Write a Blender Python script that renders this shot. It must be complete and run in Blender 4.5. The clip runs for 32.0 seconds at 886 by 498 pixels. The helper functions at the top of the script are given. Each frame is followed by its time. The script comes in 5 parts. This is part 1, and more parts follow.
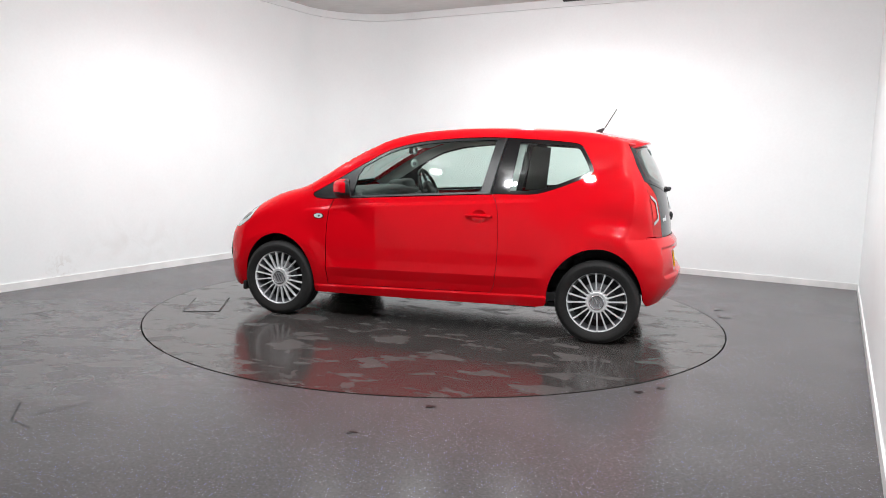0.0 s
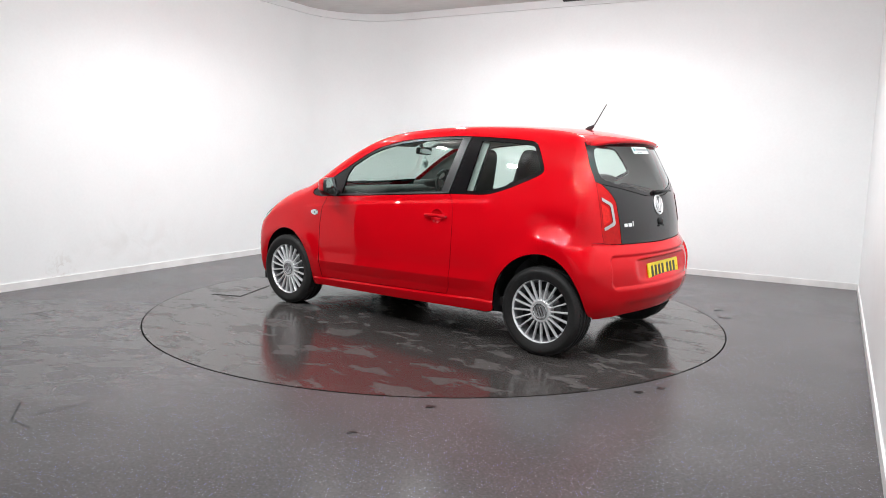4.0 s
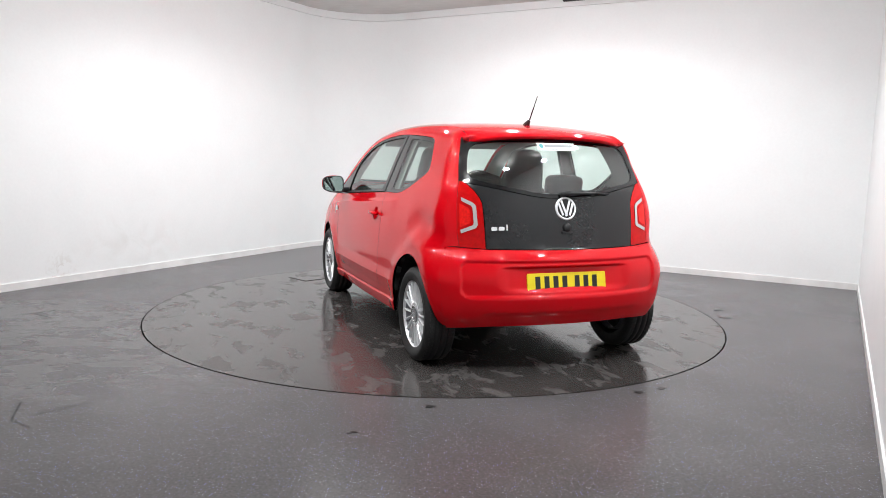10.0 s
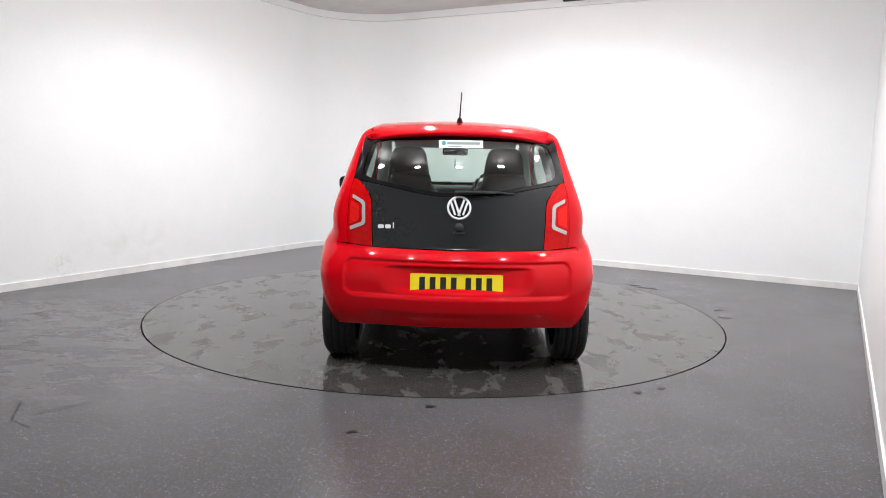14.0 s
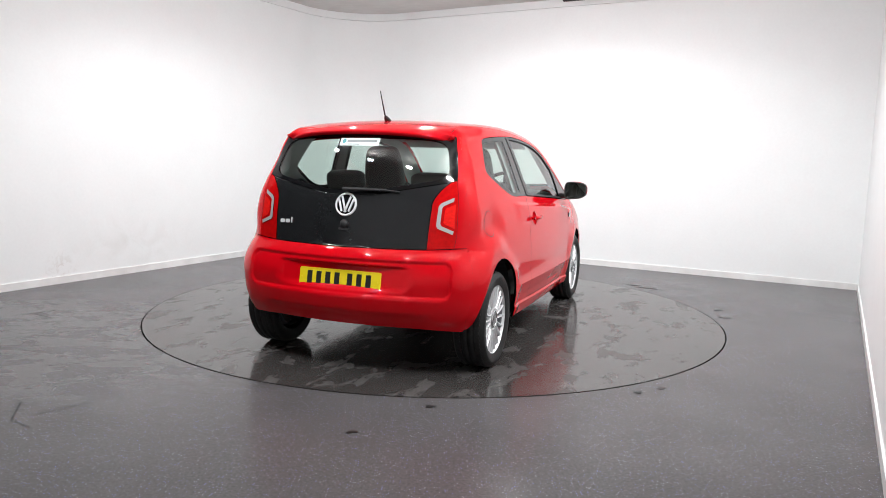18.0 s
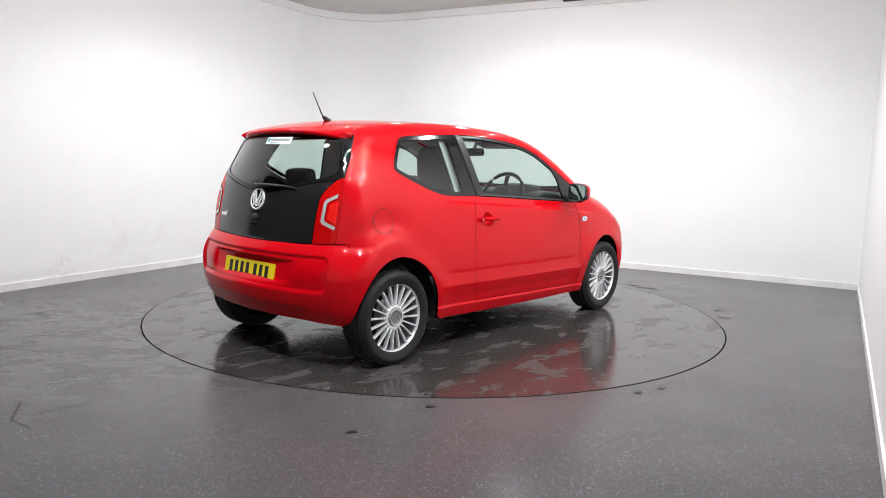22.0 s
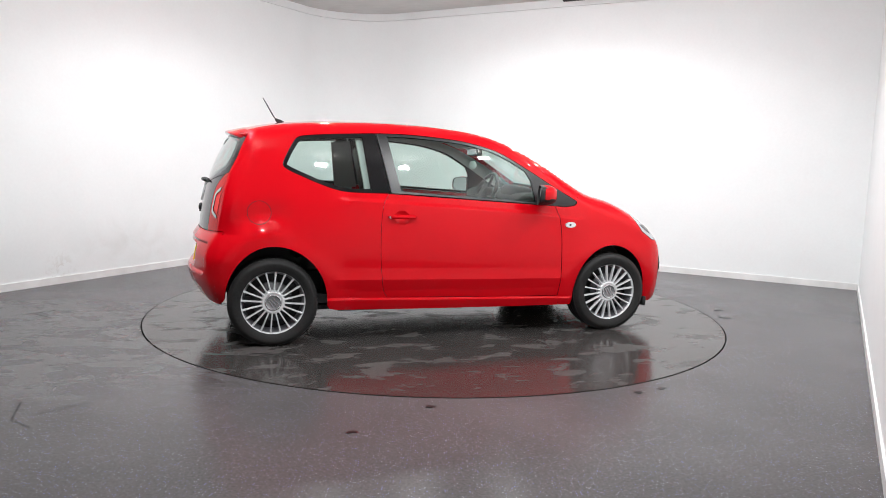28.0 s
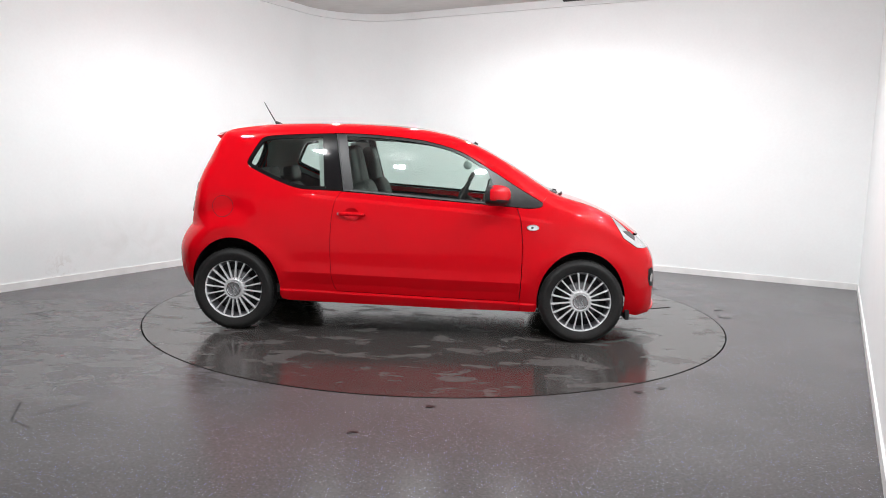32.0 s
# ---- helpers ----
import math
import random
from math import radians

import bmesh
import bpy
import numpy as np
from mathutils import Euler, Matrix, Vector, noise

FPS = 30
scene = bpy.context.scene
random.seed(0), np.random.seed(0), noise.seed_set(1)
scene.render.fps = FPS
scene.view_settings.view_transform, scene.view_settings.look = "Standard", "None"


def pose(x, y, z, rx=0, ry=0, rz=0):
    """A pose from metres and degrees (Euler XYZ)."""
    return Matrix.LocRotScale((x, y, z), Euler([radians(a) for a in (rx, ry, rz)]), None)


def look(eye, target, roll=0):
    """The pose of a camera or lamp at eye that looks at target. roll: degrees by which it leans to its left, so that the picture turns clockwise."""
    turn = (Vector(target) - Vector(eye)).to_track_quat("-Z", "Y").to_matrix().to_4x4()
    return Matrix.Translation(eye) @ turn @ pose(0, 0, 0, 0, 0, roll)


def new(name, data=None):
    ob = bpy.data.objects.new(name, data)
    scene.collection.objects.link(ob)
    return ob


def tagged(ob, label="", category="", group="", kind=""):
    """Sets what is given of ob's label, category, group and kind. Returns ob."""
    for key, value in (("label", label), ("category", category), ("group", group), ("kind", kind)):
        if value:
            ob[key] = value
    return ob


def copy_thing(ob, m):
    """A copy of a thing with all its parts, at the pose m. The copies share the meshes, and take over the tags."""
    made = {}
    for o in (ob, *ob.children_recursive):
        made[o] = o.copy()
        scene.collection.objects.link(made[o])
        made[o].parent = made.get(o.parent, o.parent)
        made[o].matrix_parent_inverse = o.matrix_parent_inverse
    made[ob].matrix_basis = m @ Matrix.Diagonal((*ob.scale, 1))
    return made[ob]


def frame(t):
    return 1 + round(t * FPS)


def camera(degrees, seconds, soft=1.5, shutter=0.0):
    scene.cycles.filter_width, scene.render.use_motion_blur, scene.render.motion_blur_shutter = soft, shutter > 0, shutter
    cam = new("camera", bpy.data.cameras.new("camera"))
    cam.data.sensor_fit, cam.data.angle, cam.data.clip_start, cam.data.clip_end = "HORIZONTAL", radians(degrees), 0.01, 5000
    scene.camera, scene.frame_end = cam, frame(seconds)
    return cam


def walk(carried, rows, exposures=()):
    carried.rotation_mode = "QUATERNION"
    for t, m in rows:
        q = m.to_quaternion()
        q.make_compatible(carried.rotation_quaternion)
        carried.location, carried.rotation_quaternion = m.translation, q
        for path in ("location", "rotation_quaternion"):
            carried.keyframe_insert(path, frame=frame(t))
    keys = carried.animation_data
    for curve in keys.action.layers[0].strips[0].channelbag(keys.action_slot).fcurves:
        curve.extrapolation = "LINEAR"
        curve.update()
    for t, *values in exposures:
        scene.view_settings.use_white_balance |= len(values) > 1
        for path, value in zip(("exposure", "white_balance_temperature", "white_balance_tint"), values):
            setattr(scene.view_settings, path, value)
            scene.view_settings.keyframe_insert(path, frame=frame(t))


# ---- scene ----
cam = camera(62.66, 32.0, soft=0.85)
EYE = (0.0, -5.8646, 1.2471)
PAN, TILT, ROLL = radians(0.563), radians(-7.2225), 1.405
AIM = (EYE[0] + math.sin(PAN) * math.cos(TILT), EYE[1] + math.cos(PAN) * math.cos(TILT), EYE[2] + math.sin(TILT))
walk(cam, [(0.0, look(EYE, AIM, ROLL)), (32.0, look(EYE, AIM, ROLL))])

# ---- light: a closed white room under a ring of ceiling floodlights ----
world = bpy.data.worlds.new("world")
world.use_nodes = True
world.node_tree.nodes["Background"].inputs[0].default_value = (0.02, 0.02, 0.02, 1)
scene.world = world
LAMP_RING, LAMP_MID, LAMP_Z, LAMP_WATTS, LAMPS = 2.62, -0.72, 3.06, 19.6, 16
scene.view_settings.exposure = 0.0

# ---- materials ----


def material(name):
    m = bpy.data.materials.new(name)
    m.use_nodes = True
    t = m.node_tree
    return m, t, t.nodes["Principled BSDF"]


def node(t, kind, **values):
    n = t.nodes.new(kind)
    for k, v in values.items():
        n.inputs[k].default_value = v
    return n


def ramp(t, source, stops):
    r = t.nodes.new("ShaderNodeValToRGB")
    e = r.color_ramp.elements
    while len(e) < len(stops):
        e.new(0.5)
    for el, (p, c) in zip(e, stops):
        el.position = p
        el.color = (c, c, c, 1) if isinstance(c, (int, float)) else (*c, 1)
    t.links.new(source, r.inputs[0])
    return r


def plain(name, colour, rough=0.5, metal=0.0, grain=0.06, scale=60.0, bump=0.02, coat=0.0, spec=0.5, coat_rough=0.02, coat_ior=1.5):
    """A surface with fine grain and broad tonal variation."""
    m, t, b = material(name)
    tc = t.nodes.new("ShaderNodeTexCoord")
    n1 = node(t, "ShaderNodeTexNoise", Scale=scale, Detail=3.0)
    n2 = node(t, "ShaderNodeTexNoise", Scale=3.0, Detail=2.0)
    t.links.new(tc.outputs["Object"], n1.inputs["Vector"])
    t.links.new(tc.outputs["Object"], n2.inputs["Vector"])
    add = t.nodes.new("ShaderNodeMath")
    t.links.new(n1.outputs[0], add.inputs[0])
    t.links.new(n2.outputs[0], add.inputs[1])
    lo = tuple(c * (1 - grain) for c in colour)
    hi = tuple(min(1, c * (1 + grain)) for c in colour)
    half = t.nodes.new("ShaderNodeMath")
    half.operation = "MULTIPLY"
    half.inputs[1].default_value = 0.5
    t.links.new(add.outputs[0], half.inputs[0])
    r = ramp(t, half.outputs[0], [(0.3, lo), (0.7, hi)])
    t.links.new(r.outputs[0], b.inputs["Base Color"])
    b.inputs["Roughness"].default_value = rough
    b.inputs["Metallic"].default_value = metal
    b.inputs["Specular IOR Level"].default_value = spec
    b.inputs["Coat Weight"].default_value = coat
    b.inputs["Coat Roughness"].default_value = coat_rough
    b.inputs["Coat IOR"].default_value = coat_ior
    if bump:
        bp = node(t, "ShaderNodeBump", Strength=bump, Distance=0.01)
        t.links.new(n1.outputs[0], bp.inputs["Height"])
        t.links.new(bp.outputs[0], b.inputs["Normal"])
    return m


def pane(name, tint, gloss=1.0):
    """Tinted window glass: what is behind shows through, with a mirror gloss that grows at a slant."""
    m, t, b = material(name)
    t.nodes.remove(b)
    tr = node(t, "ShaderNodeBsdfTransparent", Color=(*tint, 1))
    gl = node(t, "ShaderNodeBsdfGlossy", Roughness=0.01)
    lw = node(t, "ShaderNodeLayerWeight", Blend=0.5)
    po = t.nodes.new("ShaderNodeMath")
    po.operation = "POWER"
    po.inputs[1].default_value = 5.0
    mul = t.nodes.new("ShaderNodeMath")
    mul.operation = "MULTIPLY_ADD"
    mul.inputs[1].default_value = 0.92 * gloss
    mul.inputs[2].default_value = 0.08 * gloss
    mix = t.nodes.new("ShaderNodeMixShader")
    t.links.new(lw.outputs["Facing"], po.inputs[0])
    t.links.new(po.outputs[0], mul.inputs[0])
    t.links.new(mul.outputs[0], mix.inputs[0])
    t.links.new(tr.outputs[0], mix.inputs[1])
    t.links.new(gl.outputs[0], mix.inputs[2])
    t.links.new(mix.outputs[0], t.nodes["Material Output"].inputs[0])
    return m


def floor_material(name, wet, specks, base, track=False):
    """Dark studded safety flooring: fleck, drying water film and tyre marks."""
    m, t, b = material(name)
    L = t.links.new
    tc = t.nodes.new("ShaderNodeTexCoord")
    fine = node(t, "ShaderNodeTexNoise", Scale=90.0, Detail=4.0)
    broad = node(t, "ShaderNodeTexNoise", Scale=0.9, Detail=5.0, Roughness=0.6)
    L(tc.outputs["Object"], fine.inputs["Vector"])
    L(tc.outputs["Object"], broad.inputs["Vector"])
    ground = ramp(t, broad.outputs[0], [(0.3, tuple(c * 0.85 for c in base)), (0.7, tuple(c * 1.15 for c in base))])
    grit = ramp(t, fine.outputs[0], [(0.3, 0.8), (0.7, 1.2)])
    mixg = t.nodes.new("ShaderNodeMix")
    mixg.data_type, mixg.blend_type = "RGBA", "MULTIPLY"
    mixg.inputs[0].default_value = 1.0
    L(ground.outputs[0], mixg.inputs[6])
    L(grit.outputs[0], mixg.inputs[7])
    # bright and bluish flecks
    vor = node(t, "ShaderNodeTexVoronoi", Scale=105.0)
    L(tc.outputs["Object"], vor.inputs["Vector"])
    dot = ramp(t, vor.outputs["Distance"], [(0.10, 1.0), (0.32, 0.0)])
    pick = t.nodes.new("ShaderNodeSeparateColor")
    L(vor.outputs["Color"], pick.inputs[0])
    some = ramp(t, pick.outputs[0], [(1 - specks, 0.0), (1 - specks + 0.02, 1.0)])
    hue = ramp(t, pick.outputs[1], [(0.10, (0.52, 0.54, 0.62)), (0.30, (0.24, 0.25, 0.36)), (0.6, (0.19, 0.21, 0.55)), (0.9, (0.27, 0.21, 0.24))])
    both = t.nodes.new("ShaderNodeMath")
    both.operation = "MULTIPLY"
    L(dot.outputs[0], both.inputs[0])
    L(some.outputs[0], both.inputs[1])
    mixs = t.nodes.new("ShaderNodeMix")
    mixs.data_type = "RGBA"
    L(both.outputs[0], mixs.inputs[0])
    L(mixg.outputs[2], mixs.inputs[6])
    L(hue.outputs[0], mixs.inputs[7])
    # water film: blotches in two sizes, drawn out along the way the tyres ran
    mp = node(t, "ShaderNodeMapping", Scale=(1.0, 1.7, 1.0))
    L(tc.outputs["Object"], mp.inputs["Vector"])
    puddle = node(t, "ShaderNodeTexNoise", Scale=3.0, Detail=7.0, Roughness=0.60, Distortion=0.35)
    L(mp.outputs[0], puddle.inputs["Vector"])
    film = ramp(t, puddle.outputs[0], wet)
    if track:
        # the damp lane by which cars drive on to the table
        far = t.nodes.new("ShaderNodeVectorMath")
        far.operation = "LENGTH"
        ln = node(t, "ShaderNodeMapping", Location=(1.02, 0.85, 0.0), Scale=(0.34, 0.62, 0.0))
        L(tc.outputs["Object"], ln.inputs["Vector"])
        L(ln.outputs[0], far.inputs[0])
        edge = ramp(t, far.outputs["Value"], [(0.50, 1.0), (0.95, 0.0)])
        keep = t.nodes.new("ShaderNodeMath")
        keep.operation = "MULTIPLY"
        L(film.outputs[0], keep.inputs[0])
        L(edge.outputs[0], keep.inputs[1])
        film = keep
    dark = t.nodes.new("ShaderNodeMix")
    dark.data_type = "RGBA"
    L(film.outputs[0], dark.inputs[0])
    L(mixs.outputs[2], dark.inputs[6])
    wetc = t.nodes.new("ShaderNodeMix")
    wetc.data_type, wetc.blend_type = "RGBA", "MULTIPLY"
    wetc.inputs[0].default_value = 1.0
    wetc.inputs[7].default_value = (0.58, 0.56, 0.55, 1)
    L(mixs.outputs[2], wetc.inputs[6])
    L(wetc.outputs[2], dark.inputs[7])
    L(dark.outputs[2], b.inputs["Base Color"])
    rough = ramp(t, film.outputs[0], [(0.0, FLOOR_ROUGH), (1.0, WET_ROUGH)])
    L(rough.outputs[0], b.inputs["Roughness"])
    gloss = ramp(t, film.outputs[0], [(0.0, 0.075), (1.0, 0.34)])
    L(gloss.outputs[0], b.inputs["Specular IOR Level"])
    bump = node(t, "ShaderNodeBump", Strength=0.07, Distance=0.004)
    L(fine.outputs[0], bump.inputs["Height"])
    L(bump.outputs[0], b.inputs["Normal"])
    return m



def wall_paint():
    """White emulsion with a faint roller grain and one old scuff low on the left wall."""
    m = plain("white_wall_paint", (0.856, 0.876, 0.876), 0.6, grain=0.02, scale=40, bump=0.02)
    t = m.node_tree
    b = t.nodes["Principled BSDF"]
    L = t.links.new
    old = b.inputs["Base Color"].links[0].from_socket
    tc = t.nodes.new("ShaderNodeTexCoord")
    mp = node(t, "ShaderNodeMapping", Location=(3.42, -0.78, -0.13))
    L(tc.outputs["Object"], mp.inputs["Vector"])
    ln = t.nodes.new("ShaderNodeVectorMath")
    ln.operation = "LENGTH"
    L(mp.outputs[0], ln.inputs[0])
    near = ramp(t, ln.outputs["Value"], [(0.02, 1.0), (0.20, 0.0)])
    no = node(t, "ShaderNodeTexNoise", Scale=14.0, Detail=5.0, Distortion=1.5)
    L(tc.outputs["Object"], no.inputs["Vector"])
    streak = ramp(t, no.outputs[0], [(0.50, 0.0), (0.64, 0.34)])
    mul = t.nodes.new("ShaderNodeMath")
    mul.operation = "MULTIPLY"
    L(near.outputs[0], mul.inputs[0])
    L(streak.outputs[0], mul.inputs[1])
    # a wide faint smear to the right of the scuff
    mp2 = node(t, "ShaderNodeMapping", Location=(3.10 * 0.6, -1.55 * 0.6, -0.32 * 1.6), Scale=(0.6, 0.6, 1.6))
    L(tc.outputs["Object"], mp2.inputs["Vector"])
    ln2 = t.nodes.new("ShaderNodeVectorMath")
    ln2.operation = "LENGTH"
    L(mp2.outputs[0], ln2.inputs[0])
    wide = ramp(t, ln2.outputs["Value"], [(0.05, 0.16), (0.55, 0.0)])
    no2 = node(t, "ShaderNodeTexNoise", Scale=4.0, Detail=5.0, Distortion=0.8)
    L(tc.outputs["Object"], no2.inputs["Vector"])
    cloud = ramp(t, no2.outputs[0], [(0.42, 0.0), (0.68, 1.0)])
    mul2 = t.nodes.new("ShaderNodeMath")
    mul2.operation = "MULTIPLY_ADD"
    L(wide.outputs[0], mul2.inputs[0])
    L(cloud.outputs[0], mul2.inputs[1])
    L(mul.outputs[0], mul2.inputs[2])
    mul = mul2
    mix = t.nodes.new("ShaderNodeMix")
    mix.data_type = "RGBA"
    mix.inputs[7].default_value = (0.45, 0.40, 0.34, 1)
    L(mul.outputs[0], mix.inputs[0])
    L(old, mix.inputs[6])
    L(mix.outputs[2], b.inputs["Base Color"])
    return m


FLOOR_ROUGH, WET_ROUGH = 0.22, 0.14
M_FLOOR = floor_material("flecked_vinyl", [(0.46, 0.0), (0.52, 1.0)], 0.42, (0.100, 0.095, 0.0965), True)
M_DISC = floor_material("turntable_vinyl", [(0.41, 0.0), (0.47, 1.0)], 0.05, (0.088, 0.082, 0.080))
M_WALL = wall_paint()
M_SKIRT = plain("white_gloss_paint", (0.80, 0.80, 0.79), 0.35, grain=0.12, scale=7)
M_CEIL = plain("ceiling_board", (0.70, 0.69, 0.67), 0.8, grain=0.06, scale=9, bump=0.05)
M_BAY = plain("bay_unlit_tone", (0.030, 0.031, 0.033), 0.7, grain=0.1, scale=12)
M_GAP = plain("black_gap", (0.008, 0.008, 0.008), 0.6)
M_RED = plain("red_car_paint", (0.615, 0.0020, 0.0080), 0.5, grain=0.03, scale=900, bump=0.0, coat=0.9, spec=0.0, coat_rough=0.008, coat_ior=1.38)
M_BLACK = plain("satin_black_panel", (0.014, 0.0148, 0.016), 0.13, grain=0.1, scale=80, bump=0.0, spec=0.5)
M_FRIT = plain("black_glass_border", (0.006, 0.006, 0.007), 0.06, grain=0.1, bump=0.0)
M_TRIM = plain("black_plastic", (0.020, 0.020, 0.021), 0.5, grain=0.15, scale=400, bump=0.05, spec=0.3)
M_FRAME = plain("black_window_frame", (0.011, 0.011, 0.012), 0.28, grain=0.1, scale=300, bump=0.0, spec=0.5)
M_SEAL = plain("window_seal_rubber", (0.06, 0.06, 0.062), 0.3, grain=0.1, scale=200, bump=0.0)
M_PILLAR = plain("grey_pillar_film", (0.045, 0.045, 0.047), 0.4, grain=0.1, scale=200, bump=0.0, spec=0.3)
M_RUBBER = plain("tyre_rubber", (0.021, 0.0205, 0.0205), 0.55, grain=0.35, scale=90, bump=0.15, spec=0.25)
M_ALLOY = plain("silver_alloy", (0.90, 0.91, 0.92), 0.25, metal=0.4, grain=0.05, scale=200, bump=0.0)
M_BARREL = plain("shaded_barrel", (0.17, 0.17, 0.185), 0.4, metal=0.5, grain=0.2, scale=60)
M_STEEL = plain("dark_steel", (0.10, 0.10, 0.105), 0.45, metal=0.8, grain=0.2, scale=90)
M_SILVER = plain("bright_silver", (0.86, 0.87, 0.88), 0.3, metal=0.3, grain=0.05, bump=0.0)
M_CLEAR = plain("clear_repeater_lens", (0.74, 0.75, 0.76), 0.15, grain=0.2, scale=200, bump=0.05, coat=1.0)
M_CORE = plain("bright_red_lens", (0.78, 0.012, 0.010), 0.25, grain=0.35, scale=90, bump=0.0, coat=0.8, spec=0.0, coat_ior=1.38)
M_CHROME = plain("chrome", (0.80, 0.81, 0.82), 0.08, metal=1.0, grain=0.03, bump=0.0)
M_GLASS = pane("side_glass", (0.80, 0.90, 0.86))
M_GLASS_R = pane("rear_glass", (0.78, 0.88, 0.84), 1.5)
M_LAMP = plain("red_lamp_lens", (0.50, 0.003, 0.004), 0.35, grain=0.3, scale=40, bump=0.0, coat=0.7, spec=0.0, coat_rough=0.01, coat_ior=1.38)
M_GUIDE = plain("clear_lamp_lens", (0.44, 0.42, 0.41), 0.18, grain=0.2, scale=260, bump=0.1, coat=1.0)
M_YELLOW = plain("yellow_plate", (0.90, 0.70, 0.012), 0.35, grain=0.03, scale=300, bump=0.0)
M_INK = plain("black_ink", (0.012, 0.012, 0.012), 0.4)
M_SEAT = plain("black_seat_cover", (0.050, 0.048, 0.047), 0.5, grain=0.25, scale=45, bump=0.12)
M_CABIN = plain("cabin_plastic", (0.034, 0.034, 0.035), 0.6, grain=0.12, scale=300, bump=0.05)
M_LINER = plain("grey_cabin_trim", (0.52, 0.53, 0.52), 0.75, grain=0.05, scale=200, bump=0.03)
M_PAPER = plain("white_sticker", (0.70, 0.78, 0.76), 0.4)
M_TEAL = plain("teal_ink", (0.05, 0.30, 0.32), 0.4)
M_GREY = plain("grey_ink", (0.25, 0.27, 0.28), 0.4)
M_MIRROR = plain("mirror_silver", (0.42, 0.44, 0.45), 0.02, metal=1.0, grain=0.01, bump=0.0)

# ---- mesh helpers ----


def mesh_ob(name, verts, faces, mat, parent=None, label="", smooth=True, normals=None):
    me = bpy.data.meshes.new(name)
    me.from_pydata([tuple(map(float, v)) for v in verts], [], [tuple(f) for f in faces])
    me.materials.append(mat)
    if smooth:
        me.polygons.foreach_set("use_smooth", [True] * len(me.polygons))
    me.update()
    if normals is not None:
        me.normals_split_custom_set_from_vertices([tuple(map(float, n)) for n in normals])
    ob = new(name, me)
    ob.parent = parent
    if label:
        tagged(ob, label)
    return ob


def part(name, bm, mat, parent=None, label="", smooth=False):
    """Links a bmesh as one mesh object under a thing or a part."""
    bmesh.ops.recalc_face_normals(bm, faces=bm.faces)
    me = bpy.data.meshes.new(name)
    bm.to_mesh(me)
    bm.free()
    me.materials.append(mat)
    if smooth:
        me.polygons.foreach_set("use_smooth", [True] * len(me.polygons))
        me.set_sharp_from_angle(angle=radians(38))
    ob = new(name, me)
    ob.parent = parent
    if label:
        tagged(ob, label)
    return ob


def box_bm(x0, x1, y0, y1, z0, z1, bevel=0.0, seg=2, bm=None):
    bm = bm or bmesh.new()
    m = Matrix.Translation(((x0 + x1) / 2, (y0 + y1) / 2, (z0 + z1) / 2)) @ Matrix.Diagonal((x1 - x0, y1 - y0, z1 - z0, 1))
    r = bmesh.ops.create_cube(bm, size=1.0, matrix=m)
    if bevel:
        es = list({e for v in r["verts"] for e in v.link_edges})
        bmesh.ops.bevel(bm, geom=es, offset=bevel, segments=seg, profile=0.5, affect="EDGES")
    return bm


def prism_bm(pts, h0, h1, m=None, bevel=0.0, bm=None):
    """A solid from an outline in the plane, between two heights, put in place by m."""
    bm = bm or bmesh.new()
    lo = [bm.verts.new((x, y, h0)) for x, y in pts]
    hi = [bm.verts.new((x, y, h1)) for x, y in pts]
    n = len(pts)
    bm.faces.new(lo[::-1])
    top = bm.faces.new(hi)
    for i in range(n):
        bm.faces.new((lo[i], lo[(i + 1) % n], hi[(i + 1) % n], hi[i]))
    if bevel:
        bmesh.ops.bevel(bm, geom=list(top.edges), offset=bevel, segments=2, profile=0.5, affect="EDGES")
    if m is not None:
        bmesh.ops.transform(bm, matrix=m, verts=bm.verts)
    return bm


def lathe(profile, n=64, axis="y"):
    """Verts and faces of a profile (radius, along) turned round an axis."""
    V, Fc = [], []
    k = len(profile)
    for i in range(n):
        a = 2 * math.pi * i / n
        for r, h in profile:
            c, s = r * math.cos(a), r * math.sin(a)
            V.append((c, h, s) if axis == "y" else (c, s, h))
    for i in range(n):
        j = (i + 1) % n
        for q in range(k - 1):
            Fc.append((i * k + q, i * k + q + 1, j * k + q + 1, j * k + q))
    return V, Fc


def tube(points, radii, n=10):
    V, Fc = [], []
    pts = [Vector(p) for p in points]
    for i, p in enumerate(pts):
        d = (pts[min(i + 1, len(pts) - 1)] - pts[max(i - 1, 0)]).normalized()
        a = d.orthogonal().normalized()
        b = d.cross(a)
        for k in range(n):
            w = 2 * math.pi * k / n
            V.append(p + (a * math.cos(w) + b * math.sin(w)) * radii[i])
    for i in range(len(pts) - 1):
        for k in range(n):
            l = (k + 1) % n
            Fc.append((i * n + k, i * n + l, (i + 1) * n + l, (i + 1) * n + k))
    Fc.append(tuple(range(n))[::-1])
    Fc.append(tuple((len(pts) - 1) * n + k for k in range(n)))
    return V, Fc


# ---- the room ----
H = 3.135
BL, BR = Vector((-1.32, 4.625)), Vector((4.31, 1.41))
DB = (BR - BL).normalized()
DR = Vector((-0.483, -0.8756)).normalized()
DL = Vector((-0.487, -0.8734)).normalized()
FR = BR + DR * 9.1
FL = BL + DL * 9.1
# the entrance: the left wall stops here, the front wall there; beyond lies a bay coloured dark
IN_L, IN_F = BL + DL * 6.10, FR.lerp(FL, 0.664)
BAY_L, BAY_F = IN_L + Vector((-2.3, -1.28)), IN_F + Vector((-2.3, -1.28))
ARC = 0.9


